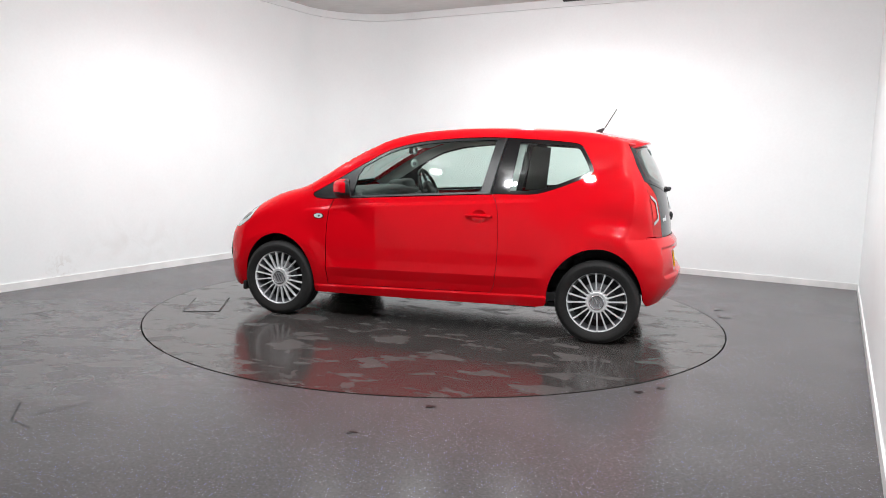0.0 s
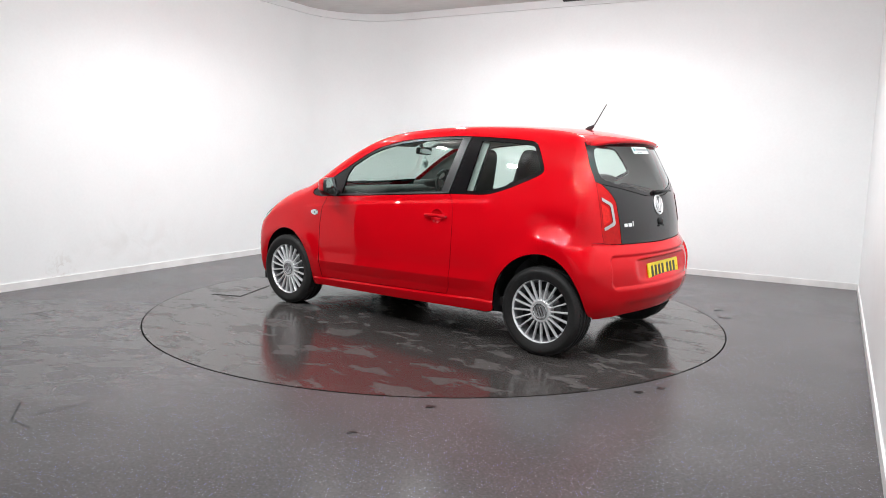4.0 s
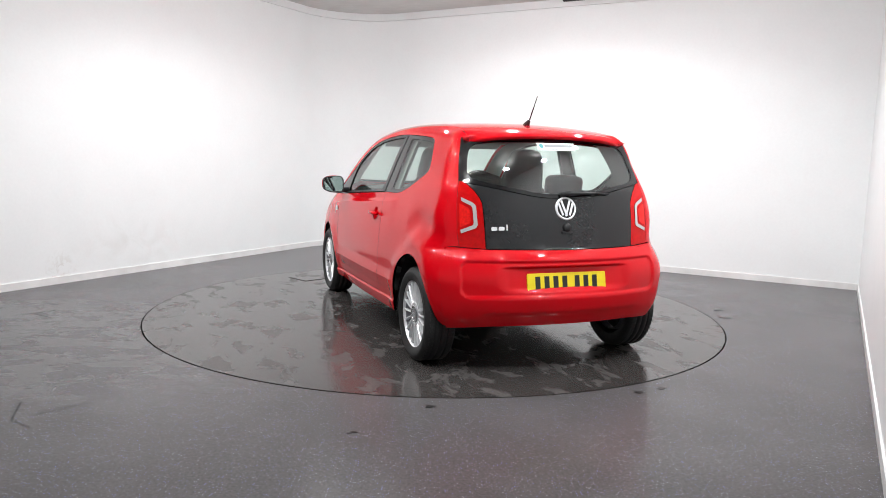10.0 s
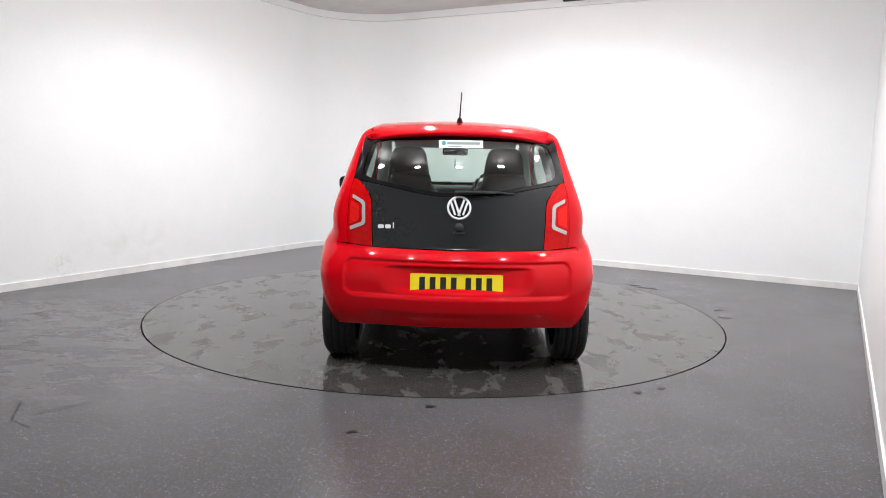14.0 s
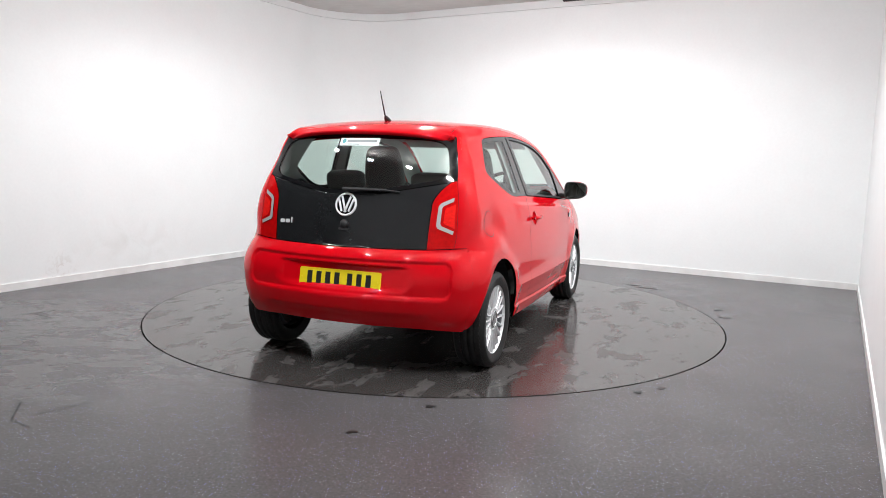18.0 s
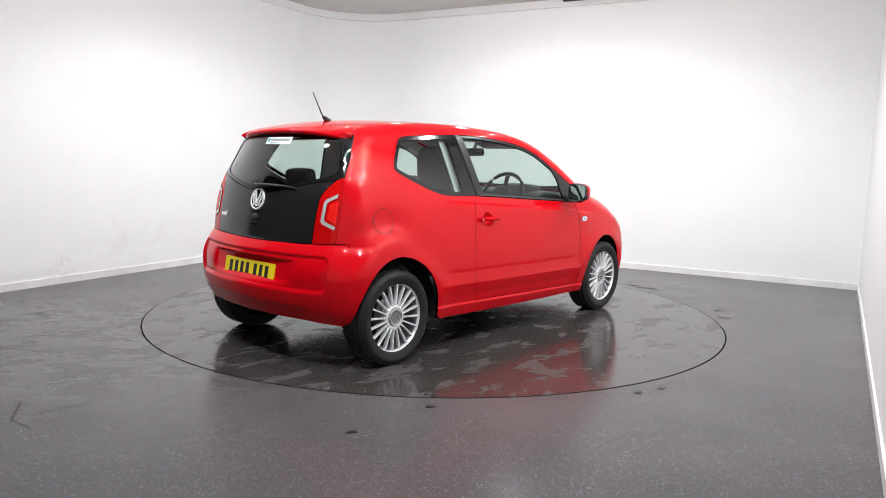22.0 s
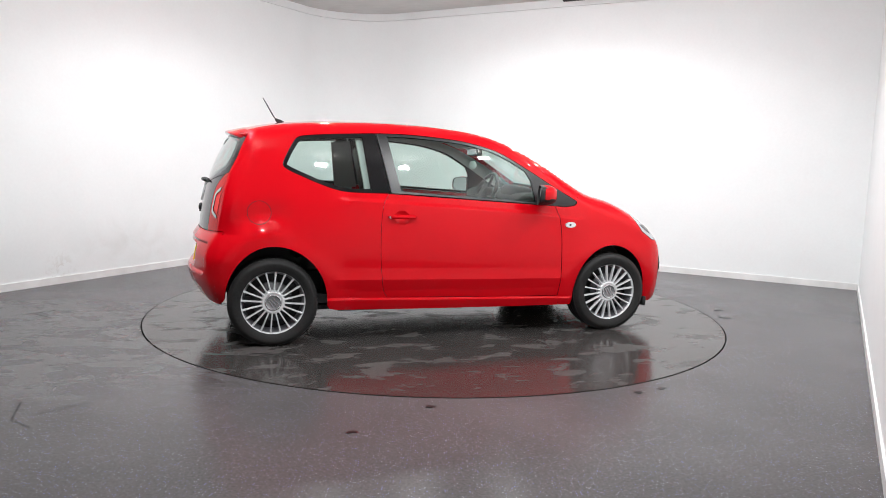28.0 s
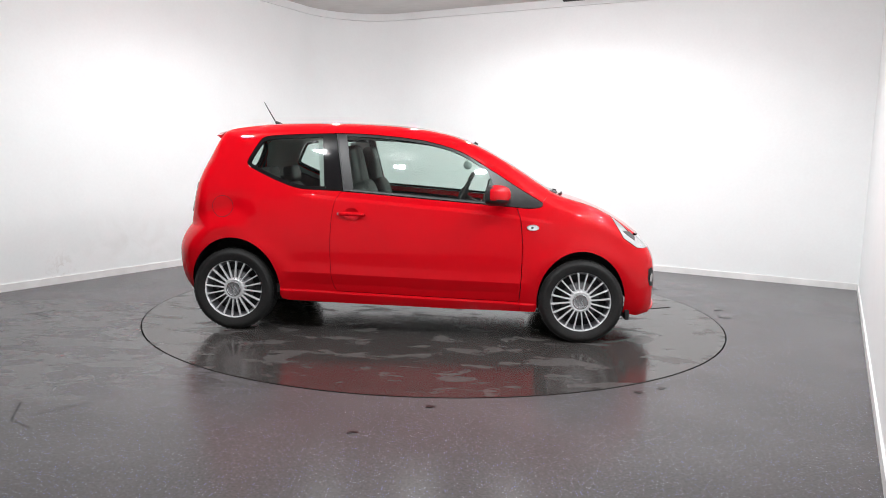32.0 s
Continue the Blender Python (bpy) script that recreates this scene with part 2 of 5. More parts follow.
def wall_strip(name, line, z0, z1, thick, mat):
    """A wall along a line of points, its room face on the line, its thickness away from the room."""
    bm = bmesh.new()
    offs = []
    n = len(line)
    for i in range(n):
        d = (line[min(i + 1, n - 1)] - line[max(i - 1, 0)]).normalized()
        offs.append(Vector((-d.y, d.x)) * thick)
    ring = [[bm.verts.new((p.x, p.y, z0)), bm.verts.new((p.x, p.y, z1)), bm.verts.new((p.x + o.x, p.y + o.y, z1)), bm.verts.new((p.x + o.x, p.y + o.y, z0))] for p, o in zip(line, offs)]
    for a, b in zip(ring, ring[1:]):
        for k in range(4):
            bm.faces.new((a[k], b[k], b[(k + 1) % 4], a[(k + 1) % 4]))
    bm.faces.new(ring[0])
    bm.faces.new(ring[-1][::-1])
    return tagged(part(name, bm, mat, smooth=n > 2), kind="structure")


S0, S1 = BL + DL * ARC, BL + DB * ARC
CEN = BL + DL * ARC + DB * ARC
a0 = math.atan2(*(S0 - CEN).yx)
a1 = math.atan2(*(S1 - CEN).yx)
if a1 > a0:
    a1 -= 2 * math.pi
CURVE = [CEN + Vector((math.cos(a0 + (a1 - a0) * i / 24), math.sin(a0 + (a1 - a0) * i / 24))) * ARC for i in range(25)]
CURVE[0], CURVE[-1] = S0, S1
LINES = {"left": [IN_L, S0], "corner": CURVE, "back": [S1, BR], "right": [BR, FR], "front": [FR, IN_F]}
BAY = {"bay_front": [IN_F, BAY_F], "bay_end": [BAY_F, BAY_L], "bay_back": [BAY_L, IN_L]}
for side, line in LINES.items():
    w = wall_strip("wall_" + side, line, 0.0, 3.040, 0.12, M_WALL)
    tagged(w, "white painted studio wall, faintly scuffed near the floor")
    inn = []
    for i, p in enumerate(line):
        d = (line[min(i + 1, len(line) - 1)] - line[max(i - 1, 0)]).normalized()
        inn.append(p - Vector((-d.y, d.x)) * 0.012)
    k = wall_strip("baseboard_" + side, inn, 0.0, 0.066, 0.012, M_SKIRT)
    tagged(k, "white gloss skirting board along the wall foot")
    tagged(wall_strip("trim_" + side, line, 3.044, H, 0.12, M_WALL), "white trim band above the wall joint")

# unseen bay walls: their near-black colour stands in for missing light
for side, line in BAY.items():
    tagged(wall_strip("wall_" + side, line, 0.0, H, 0.12, M_BAY), "unseen wall of the entrance bay, coloured near-black to stand for an unlit space")
ceil = box_bm(-9, 6, -8, 6, H, H + 0.15)
tagged(part("ceiling", ceil, M_CEIL), "pale grey ceiling board over the studio", kind="structure")
# dark slot above the trim on the back wall
e0, e1 = BL + DB * 3.19, BL + DB * 4.6
slot = [e0 - Vector((-DB.y, DB.x)) * 0.05, e1 - Vector((-DB.y, DB.x)) * 0.05]
tagged(wall_strip("trim_slot", slot, 3.10, H - 0.002, 0.046, M_TRIM), "dark edge profile under the ceiling")

R_DISC, R_HOLE = 2.2420, 2.2520
RING_X, RING_Y = 0.005, 0.045
out, rim = [], []
N = 160
for i in range(N):
    a = 2 * math.pi * i / N
    rim.append((RING_X + R_HOLE * math.cos(a), RING_Y + R_HOLE * math.sin(a)))
V = [(x, y, 0.0) for x, y in rim] + [(x, y, -0.06) for x, y in rim] + [(x * 4.2, y * 4.2, 0.0) for x, y in rim]
Fc = []
for i in range(N):
    j = (i + 1) % N
    Fc.append((i, 2 * N + i, 2 * N + j, j))
tagged(mesh_ob("floor", V, Fc, M_FLOOR, smooth=False), "dark grey flecked vinyl safety floor with damp patches", kind="structure")
# the hole's wall is coloured black, so the gap reads as a dark line
rim_faces = [(i, (i + 1) % N, N + (i + 1) % N, N + i) for i in range(N)]
tagged(mesh_ob("floor_rim", V[:2 * N], rim_faces, M_GAP, smooth=False), "black inner edge of the floor round the turntable", kind="structure")
pit = bmesh.new()
bmesh.ops.create_circle(pit, cap_ends=True, radius=R_HOLE + 0.05, segments=96, matrix=Matrix.Translation((RING_X, RING_Y, -0.055)))
tagged(part("floor_pit", pit, M_GAP), "dark pit under the turntable edge", kind="structure")

# ---- ceiling floodlights in a ring ----
for i in range(LAMPS):
    a = radians(-64 + 360 / LAMPS * i)
    x, y = LAMP_RING * math.cos(a), LAMP_MID + LAMP_RING * math.sin(a)
    lamp = tagged(new("floodlight"), "white rectangular ceiling floodlight, switched on", "light", "floodlights over the turntable")
    lamp.matrix_basis = look((x, y, LAMP_Z), (0.2 + x * (0.1 + 0.15 * (y > 0.4)), y * 0.15 + 0.2 + 0.3 * max(0, y), 0.0))
    part("housing", box_bm(-0.09, 0.09, -0.05, 0.05, 0.006, 0.05, 0.01), M_SKIRT, lamp)
    V, Fc = tube([(0, 0, 0.05), (0, 0, 0.14)], [0.02, 0.02])
    mesh_ob("bracket", V, Fc, M_STEEL, lamp)
    d = bpy.data.lights.new("flood", "AREA")
    d.shape, d.size, d.size_y, d.energy, d.color = "RECTANGLE", 0.13, 0.06, LAMP_WATTS, (0.965, 0.985, 1.0)
    lo = new("flood", d)
    lo.matrix_basis = lamp.matrix_basis

# ---- the turntable ----
turntable = tagged(new("turntable"), "round dark vinyl-covered car turntable, wet", "turntable")
V, Fc = lathe([(0.0001, 0.002), (0.8, 0.002), (1.6, 0.002), (R_DISC, 0.002), (R_DISC, -0.05)], 160, "z")
mesh_ob("platter", V, Fc, M_DISC, turntable, smooth=False)

# ---- the car: one smooth body form, cut into its panels ----


def spline(knots):
    """A natural cubic spline through knots (x, y)."""
    x, y = (np.array(c, float) for c in zip(*knots))
    n, h = len(x), np.diff(x)
    A, r = np.eye(n), np.zeros(n)
    for i in range(1, n - 1):
        A[i, i - 1:i + 2] = h[i - 1], 2 * (h[i - 1] + h[i]), h[i]
        r[i] = 6 * ((y[i + 1] - y[i]) / h[i] - (y[i] - y[i - 1]) / h[i - 1])
    m = np.linalg.solve(A, r)

    def f(q):
        q = np.clip(np.asarray(q, float), x[0] - 0.3, x[-1] + 0.3)
        i = np.clip(np.searchsorted(x, q) - 1, 0, n - 2)
        a, b, d = np.clip(x[i + 1] - q, -9, 9), q - x[i], h[i]
        inside = (m[i] * a**3 + m[i + 1] * b**3) / (6 * d) + (y[i] / d - m[i] * d / 6) * a + (y[i + 1] / d - m[i + 1] * d / 6) * b
        s0 = (y[1] - y[0]) / h[0] - h[0] * (2 * m[0] + m[1]) / 6
        s1 = (y[-1] - y[-2]) / h[-1] + h[-1] * (m[-2] + 2 * m[-1]) / 6
        return np.where(q < x[0], y[0] + s0 * (q - x[0]), np.where(q > x[-1], y[-1] + s1 * (q - x[-1]), inside))
    return f


def step(v):
    v = np.clip(v, 0, 1)
    return v * v * (3 - 2 * v)


side_z = spline([(0.15, 0.735), (0.25, 0.775), (0.35, 0.800), (0.5, 0.816), (0.65, 0.815), (0.8, 0.798), (0.95, 0.762), (1.1, 0.712), (1.25, 0.659), (1.40, 0.598), (1.5, 0.55)])
top_x = spline([(-1.6, 1.345), (-1.45, 1.392), (-1.31, 1.428), (-1.07, 1.464), (-0.83, 1.478), (-0.55, 1.484), (-0.22, 1.478), (0.0, 1.462), (0.19, 1.431), (0.36, 1.382), (0.49, 1.328), (0.62, 1.261), (0.845, 1.129), (1.05, 1.010), (1.2, 0.965), (1.34, 0.918), (1.52, 0.842), (1.66, 0.762), (1.8, 0.655)])
bumper_z = spline([(0.15, -1.60), (0.25, -1.670), (0.32, -1.718), (0.42, -1.752), (0.52, -1.762), (0.58, -1.758), (0.615, -1.7475), (0.64, -1.7367), (0.66, -1.7258), (0.678, -1.7145), (0.695, -1.7025), (0.712, -1.6892), (0.7285, -1.675), (0.76, -1.643)])
lid_z = spline([(0.60, -1.694), (0.7285, -1.675), (0.85, -1.660), (0.965, -1.637), (1.08, -1.604), (1.2, -1.556), (1.32, -1.490), (1.45, -1.405)])
rear_z = lambda z: np.where(z < 0.7285, bumper_z(z), lid_z(z))
front_z = spline([(0.1, 1.715), (0.2, 1.783), (0.3, 1.797), (0.42, 1.800), (0.52, 1.797), (0.62, 1.777), (0.72, 1.730), (0.82, 1.64), (0.95, 1.50)])
ARCH_R, ARCH_F = (-1.21, 0.287, 0.302, 0.343, 0.368), (1.21, 0.287, 0.300, 0.300, 0.347)


def shoulder(x):
    return 0.932 - 0.066 * (x + 0.1) - 0.028 - 0.02 * step((x - 0.5) / 0.5)


def sill(x):
    return 0.289 - 0.026 * x


def ledge_z(x):
    return 0.418 - 0.018 * x


def half_width(x, z):
    w = side_z(z) - 0.021 * ((x + 0.12) / 1.1) ** 2
    w = w - 0.018 * step((x - 1.0) / 0.7)
    # swollen wheel arches
    for cx, cz, *_ in (ARCH_R, ARCH_F):
        rho = np.sqrt((x - cx) ** 2 + (z - cz) ** 2)
        w = w + 0.020 * np.exp(-(((rho - 0.36) / 0.085) ** 2)) * step((0.80 - z) / 0.25)
    # haunch over the rear wheel, pinched in above
    rho = np.sqrt((x + 1.21) ** 2 + (z - 0.287) ** 2)
    aft = step((-x - 1.02) / 0.22) * step((z - 0.45) / 0.12)
    w = w + aft * (0.018 * np.exp(-(((rho - 0.44) / 0.062) ** 2)) - 0.022 * np.exp(-(((rho - 0.565) / 0.07) ** 2)))
    # shoulder crease under the windows
    zc = shoulder(x)
    crease = np.where(z < zc, np.clip((z - zc + 0.22) / 0.22, 0, 1) ** 2, 1 - step((z - zc) / 0.028))
    w = w + 0.0095 * crease * step((x + 0.82) / 0.16) * step((1.02 - x) / 0.12)
    # the ledge pressed into door and quarter, and the sill below
    run = step((x + 0.86) / 0.08) * step((0.84 - x) / 0.07)
    zl = ledge_z(x)
    ramp_up = np.clip((zl + 0.085 - z) / 0.085, 0, 1)
    ledge = np.where(z > zl, ramp_up * ramp_up * (1.5 - 0.5 * ramp_up), np.clip((z - zl + 0.075) / 0.075, 0, 1))
    w = w + 0.013 * ledge * run
    w = w + 0.014 * step((sill(x) - z) / 0.018) * step((x + 0.90) / 0.05) * step((0.92 - x) / 0.05)
    return w


def rear_face(y, z):
    x = rear_z(z) + (0.25 + 0.08 * step((z - 1.0) / 0.25)) * y * y + 0.10 * y**4
    qy, qz = np.abs(y) - 0.595, np.abs(z - 0.563) - 0.049
    rim_d = np.hypot(np.maximum(qy, 0), np.maximum(qz, 0)) + np.minimum(np.maximum(qy, qz), 0) - 0.06
    pan = step(-rim_d / 0.022)
    low = step((0.56 - np.abs(y)) / 0.14) * step((0.378 - z) / 0.035)
    x = x + 0.016 * pan + 0.010 * low
    # hollow for the plate: sharp along its top, soft below and at its ends
    bed = -1.699 + 0.05 * y * y + 0.18 * (z - 0.55)
    hollow = step((0.47 - np.abs(y)) / 0.10) * step((z - 0.474) / 0.045) * step((0.640 - z) / 0.022)
    return x + hollow * np.maximum(bed - x, 0)


def form(P):
    """Signed distance, roughly, to the body form; negative inside."""
    x, y, z = P[..., 0], np.abs(P[..., 1]), P[..., 2]
    e = 1e-3
    ws = half_width(x, z)
    s = (y - ws) / np.sqrt(1 + ((side_z(z + e) - side_z(z - e)) / (2 * e)) ** 2)
    slope = (top_x(x + e) - top_x(x - e)) / (2 * e)
    t = (z - (top_x(x) - (0.095 - 0.063 * step((x + 0.05) / 0.5)) * y * y)) / np.sqrt(1 + slope**2)
    sr = (rear_z(z + e) - rear_z(z - e)) / (2 * e)
    r = (rear_face(y, z) - x) / np.sqrt(1 + sr**2)
    sf = (front_z(z + e) - front_z(z - e)) / (2 * e)
    f = (x - (front_z(z) - 0.22 * y * y)) / np.sqrt(1 + sf**2)
    k = 0.065 + 0.060 * step((x - 0.5) / 0.9) + 0.05 * step((1.0 - z) / 0.3) * step((-x - 0.9) / 0.5) - 0.03 * step((z - 1.2) / 0.12) * step((-x - 1.15) / 0.2)
    u = [np.maximum(q + k, 0) for q in (s, t, r, f)]
    rest = np.minimum(np.maximum.reduce([s, t, r, f]) + k, 0)
    return np.sqrt(sum(q * q for q in u)) + rest - k


def grad(P):
    e = 8e-4
    g = np.stack([form(P + d) - form(P - d) for d in np.eye(3) * e], -1)
    return g / np.maximum(np.linalg.norm(g, axis=-1, keepdims=True), 1e-9)




def surface(uv, axis, sign=1):
    """Points of the form over plane points: axis 1 from the side (x, z), 0 from behind or before (y, z), 2 from above (x, y)."""
    uv = np.asarray(uv, float)
    P = np.zeros((len(uv), 3))
    keep = [a for a in range(3) if a != axis]
    P[:, keep] = uv
    lo = np.full(len(uv), 0.0 if axis < 2 else 0.4)
    hi = np.full(len(uv), {0: 2.3 * sign, 1: 1.1, 2: 1.7}[axis])
    for _ in range(40):
        mid = (lo + hi) / 2
        P[:, axis] = mid
        out = form(P) > 0
        hi, lo = np.where(out, mid, hi), np.where(out, lo, mid)
    P[:, axis] = (lo + hi) / 2
    return P


def corner(z, sign):
    """Where the body's corner at height z is turned halfway between side and end: (x, y)."""
    ys = np.linspace(0.30, 0.86, 240)
    P = surface(np.stack([ys, np.full_like(ys, z)], -1), 0, sign)
    g = grad(P)
    i = int(np.argmax(np.abs(g[:, 1]) >= np.abs(g[:, 0])))
    return P[i]


def smooth_line(pts, n=8):
    """A Catmull-Rom curve through points."""
    p = [np.array(q, float) for q in pts]
    p = [2 * p[0] - p[1]] + p + [2 * p[-1] - p[-2]]
    outp = []
    for i in range(1, len(p) - 2):
        for k in range(n):
            t = k / n
            outp.append(0.5 * (2 * p[i] + (p[i + 1] - p[i - 1]) * t + (2 * p[i - 1] - 5 * p[i] + 4 * p[i + 1] - p[i + 2]) * t**2 + (3 * p[i] - p[i - 1] - 3 * p[i + 1] + p[i + 2]) * t**3))
    outp.append(p[-2])
    return [tuple(q) for q in outp]


def outline(chains, gap, res):
    """Joins chains (points, edge) into one outline at even steps; edge 1 stands back from its neighbour by a gap, 1 and 2 are turned in, 0 goes on."""
    P, E = [], []
    for pts, edge in chains:
        pts = [np.array(p, float) for p in pts]
        for a, b in zip(pts, pts[1:]):
            k = max(1, int(math.ceil(np.linalg.norm(b - a) / res)))
            for i in range(k):
                P.append(a + (b - a) * i / k)
                E.append(edge)
    P = np.array(P)
    E = np.array(E)
    keep = np.linalg.norm(P - np.roll(P, 1, 0), axis=1) > 1e-5
    P, E = P[keep], E[keep]
    area = np.sum(P[:, 0] * np.roll(P[:, 1], -1) - P[:, 1] * np.roll(P[:, 0], -1))
    if area < 0:
        P, E = P[::-1], np.roll(E[::-1], -1)
    d = np.roll(P, -1, 0) - np.roll(P, 1, 0)
    d /= np.maximum(np.linalg.norm(d, axis=1, keepdims=True), 1e-9)
    inward = np.stack([-d[:, 1], d[:, 0]], -1)
    moves = (E == 1) & (np.roll(E, 1) != 0)
    return P + inward * gap * moves[:, None], E


def inside(P, poly):
    x, y = P[:, 0], P[:, 1]
    c = np.zeros(len(P), bool)
    q = np.roll(poly, 1, 0)
    for (ax, ay), (bx, by) in zip(poly, q):
        if ay == by:
            continue
        c ^= ((ay > y) != (by > y)) & (x < (bx - ax) * (y - ay) / (by - ay) + ax)
    return c


def away(P, poly, d):
    ok = np.ones(len(P), bool)
    for a in poly:
        ok &= np.abs(P - a).max(1) > d
    return ok


from mathutils.geometry import delaunay_2d_cdt


def patch(chains, axis, sign=1, holes=(), grid=0.03, gap=0.0025, turn=0.014, sink=0.0, res=0.02, extra=()):
    """A piece of the body's skin over an outline: points, normals and faces, with its cut edges turned in."""
    loops = [outline(c, g, res) for c, g in [(chains, gap)] + [(h, 0.0) for h in holes]]
    P0 = loops[0][0]
    lo, hi = P0.min(0), P0.max(0)
    gx, gy = np.meshgrid(np.arange(lo[0] + grid / 2, hi[0], grid), np.arange(lo[1] + grid / 2, hi[1], grid))
    gx = gx + (np.arange(gx.shape[0]) % 2)[:, None] * grid / 2
    Q = np.stack([gx.ravel(), gy.ravel()], -1)
    near = 0.45
    if len(extra):
        Q = np.concatenate([Q[away(Q, extra, 0.011)], extra])
        near = 0.25
    Q = Q[inside(Q, P0)]
    for p, _ in loops[1:]:
        Q = Q[~inside(Q, p)]
    for p, _ in loops:
        Q = Q[away(Q, p, grid * near)]
    pts, edges, base = [], [], 0
    for p, _ in loops:
        n = len(p)
        pts += list(p)
        edges += [(base + i, base + (i + 1) % n) for i in range(n)]
        base += n
    pts += list(Q)
    vo, _, fo, *_ = delaunay_2d_cdt([Vector(p) for p in pts], edges, [], 0, 1e-6)
    uv = np.array([tuple(v) for v in vo])
    tri = np.array([f for f in fo if len(f) == 3])
    mid = uv[tri].mean(1)
    ok = inside(mid, P0)
    for p, _ in loops[1:]:
        ok &= ~inside(mid, p)
    tri = tri[ok]
    X = surface(uv, axis, sign)
    Nn = grad(X)
    X = X - Nn * sink
    fn = np.cross(X[tri[:, 1]] - X[tri[:, 0]], X[tri[:, 2]] - X[tri[:, 0]])
    flip = np.einsum("ij,ij->i", fn, Nn[tri[:, 0]]) < 0
    tri[flip] = tri[flip][:, ::-1]
    X, Nn, faces = list(X), list(Nn), [tuple(f) for f in tri]
    for p, E in loops:
        if not turn:
            break
        S = surface(p, axis, sign)
        G = grad(S)
        S = S - G * sink
        n = len(p)
        c = S.mean(0)
        for i in range(n):
            j = (i + 1) % n
            if E[i] == 0:
                continue
            w = np.cross(S[j] - S[i], G[i])
            w /= max(np.linalg.norm(w), 1e-9)
            b = len(X)
            X += [S[i], S[j], S[j] - G[j] * turn, S[i] - G[i] * turn]
            Nn += [w] * 4
            faces.append((b, b + 1, b + 2, b + 3))
    return np.array(X), np.array(Nn), faces


def skin(name, patches, mat, parent, label="", mirror=False, exact=True):
    """Joins patches into one part; mirror: the same on the car's other side."""
    X, Nn, faces = [], [], []
    for x, n, f in patches:
        b = len(X)
        faces += [tuple(b + i for i in q) for q in f]
        X += list(x)
        Nn += list(n)
    X, Nn = np.array(X), np.array(Nn)
    if mirror:
        X, Nn = X * (1, -1, 1), Nn * (1, -1, 1)
        faces = [q[::-1] for q in faces]
    return mesh_ob(name, X, faces, mat, parent, label, True, Nn if exact else None)


def both(patches):
    """The patches and their mirror images."""
    return list(patches) + [(x * (1, -1, 1), n * (1, -1, 1), [q[::-1] for q in f]) for x, n, f in patches]


def disc_line(cx, cz, rx, rz, n=28):
    return [(cx + rx * math.cos(2 * math.pi * i / n), cz + rz * math.sin(2 * math.pi * i / n)) for i in range(n)]


loop = lambda pts: [(list(pts) + [pts[0]], 2)]
car = tagged(new("car"), "glossy red three-door hatchback with black tailgate and silver alloys", "car")

# lines on the body, seen from the side (x, z)


def arch(spec, t0, t1, n=24):
    cx, cz, ab, af, b = spec
    return [(cx + (af if math.cos(t) > 0 else ab) * math.cos(t), cz + b * math.sin(t)) for t in np.linspace(radians(t0), radians(t1), n)]


seam_y = spline([(-1.40, 0.515), (-1.0, 0.535), (0.0, 0.53), (0.3, 0.523), (0.7, 0.552), (0.985, 0.590), (1.2, 0.620), (1.43, 0.610)])


def seam(x0, x1, n):
    xs = np.linspace(x0, x1, n)
    return surface(np.stack([xs, seam_y(xs)], -1), 2)


BELT = smooth_line([(0.752, 0.917), (0.685, 0.922), (0.35, 0.943), (-0.04, 0.968), (-0.273, 0.983), (-0.453, 0.993)], 6)
BELT_Q = smooth_line([(-0.453, 0.993), (-0.615, 0.996), (-0.72, 1.000), (-0.80, 1.014), (-0.90, 1.047), (-0.985, 1.082), (-1.06, 1.115), (-1.115, 1.143), (-1.137, 1.165), (-1.135, 1.192), (-1.105, 1.255), (-1.06, 1.330), (-1.035, 1.352), (-1.00, 1.362), (-0.94, 1.369)], 5)
HEAD = smooth_line([(-0.94, 1.369), (-0.77, 1.380), (-0.469, 1.392), (-0.236, 1.386), (0.0, 1.366), (0.157, 1.342), (0.355, 1.285), (0.56, 1.172), (0.757, 1.052), (0.925, 0.956)], 6)
NOSE = smooth_line([(0.925, 0.956), (0.929, 0.938), (0.912, 0.922), (0.88, 0.915), (0.825, 0.911), (0.752, 0.917)], 5)
GAP_R = smooth_line([(-0.453, 0.993), (-0.475, 0.960), (-0.494, 0.920), (-0.513, 0.80), (-0.518, 0.60), (-0.507, 0.42), (-0.492, 0.345), (-0.470, 0.3015)], 5)
GAP_F = smooth_line([(0.752, 0.917), (0.768, 0.88), (0.785, 0.82), (0.799, 0.68), (0.801, 0.48), (0.796, 0.36), (0.790, 0.2685)], 5)
DOOR_LOW = [(-0.470, 0.3015), (0.790, 0.2685)]
BASE_A = (0.985, float(seam(0.985, 0.985, 1)[0][2]))

ZC = np.linspace(0.742, 1.362, 22)
REAR45 = [corner(z, -1) for z in ZC]
ZB = np.linspace(0.27, 0.742, 18)
BUMP45 = [corner(z, -1) for z in ZB]
ZF = np.linspace(0.20, 0.66, 14)
FRONT45 = [corner(z, 1) for z in ZF]
ZH = np.linspace(0.66, 0.745, 5)
HEAD45 = [corner(z, 1) for z in ZH]
xz = lambda pts: [(p[0], p[2]) for p in pts]
yz = lambda pts: [(p[1], p[2]) for p in pts]
JOINT_R, JOINT_F = arch(ARCH_R, 138, 138, 1)[0], arch(ARCH_F, 42, 42, 1)[0]
LAMP_LOW = (1.575, 0.664)

# tailgate lines seen from behind (y, z)
EDGE = smooth_line([(0.632, 0.742), (0.641, 0.80), (0.642, 0.86), (0.634, 1.01), (0.613, 1.112), (0.590, 1.232), (0.556, 1.362)], 5)
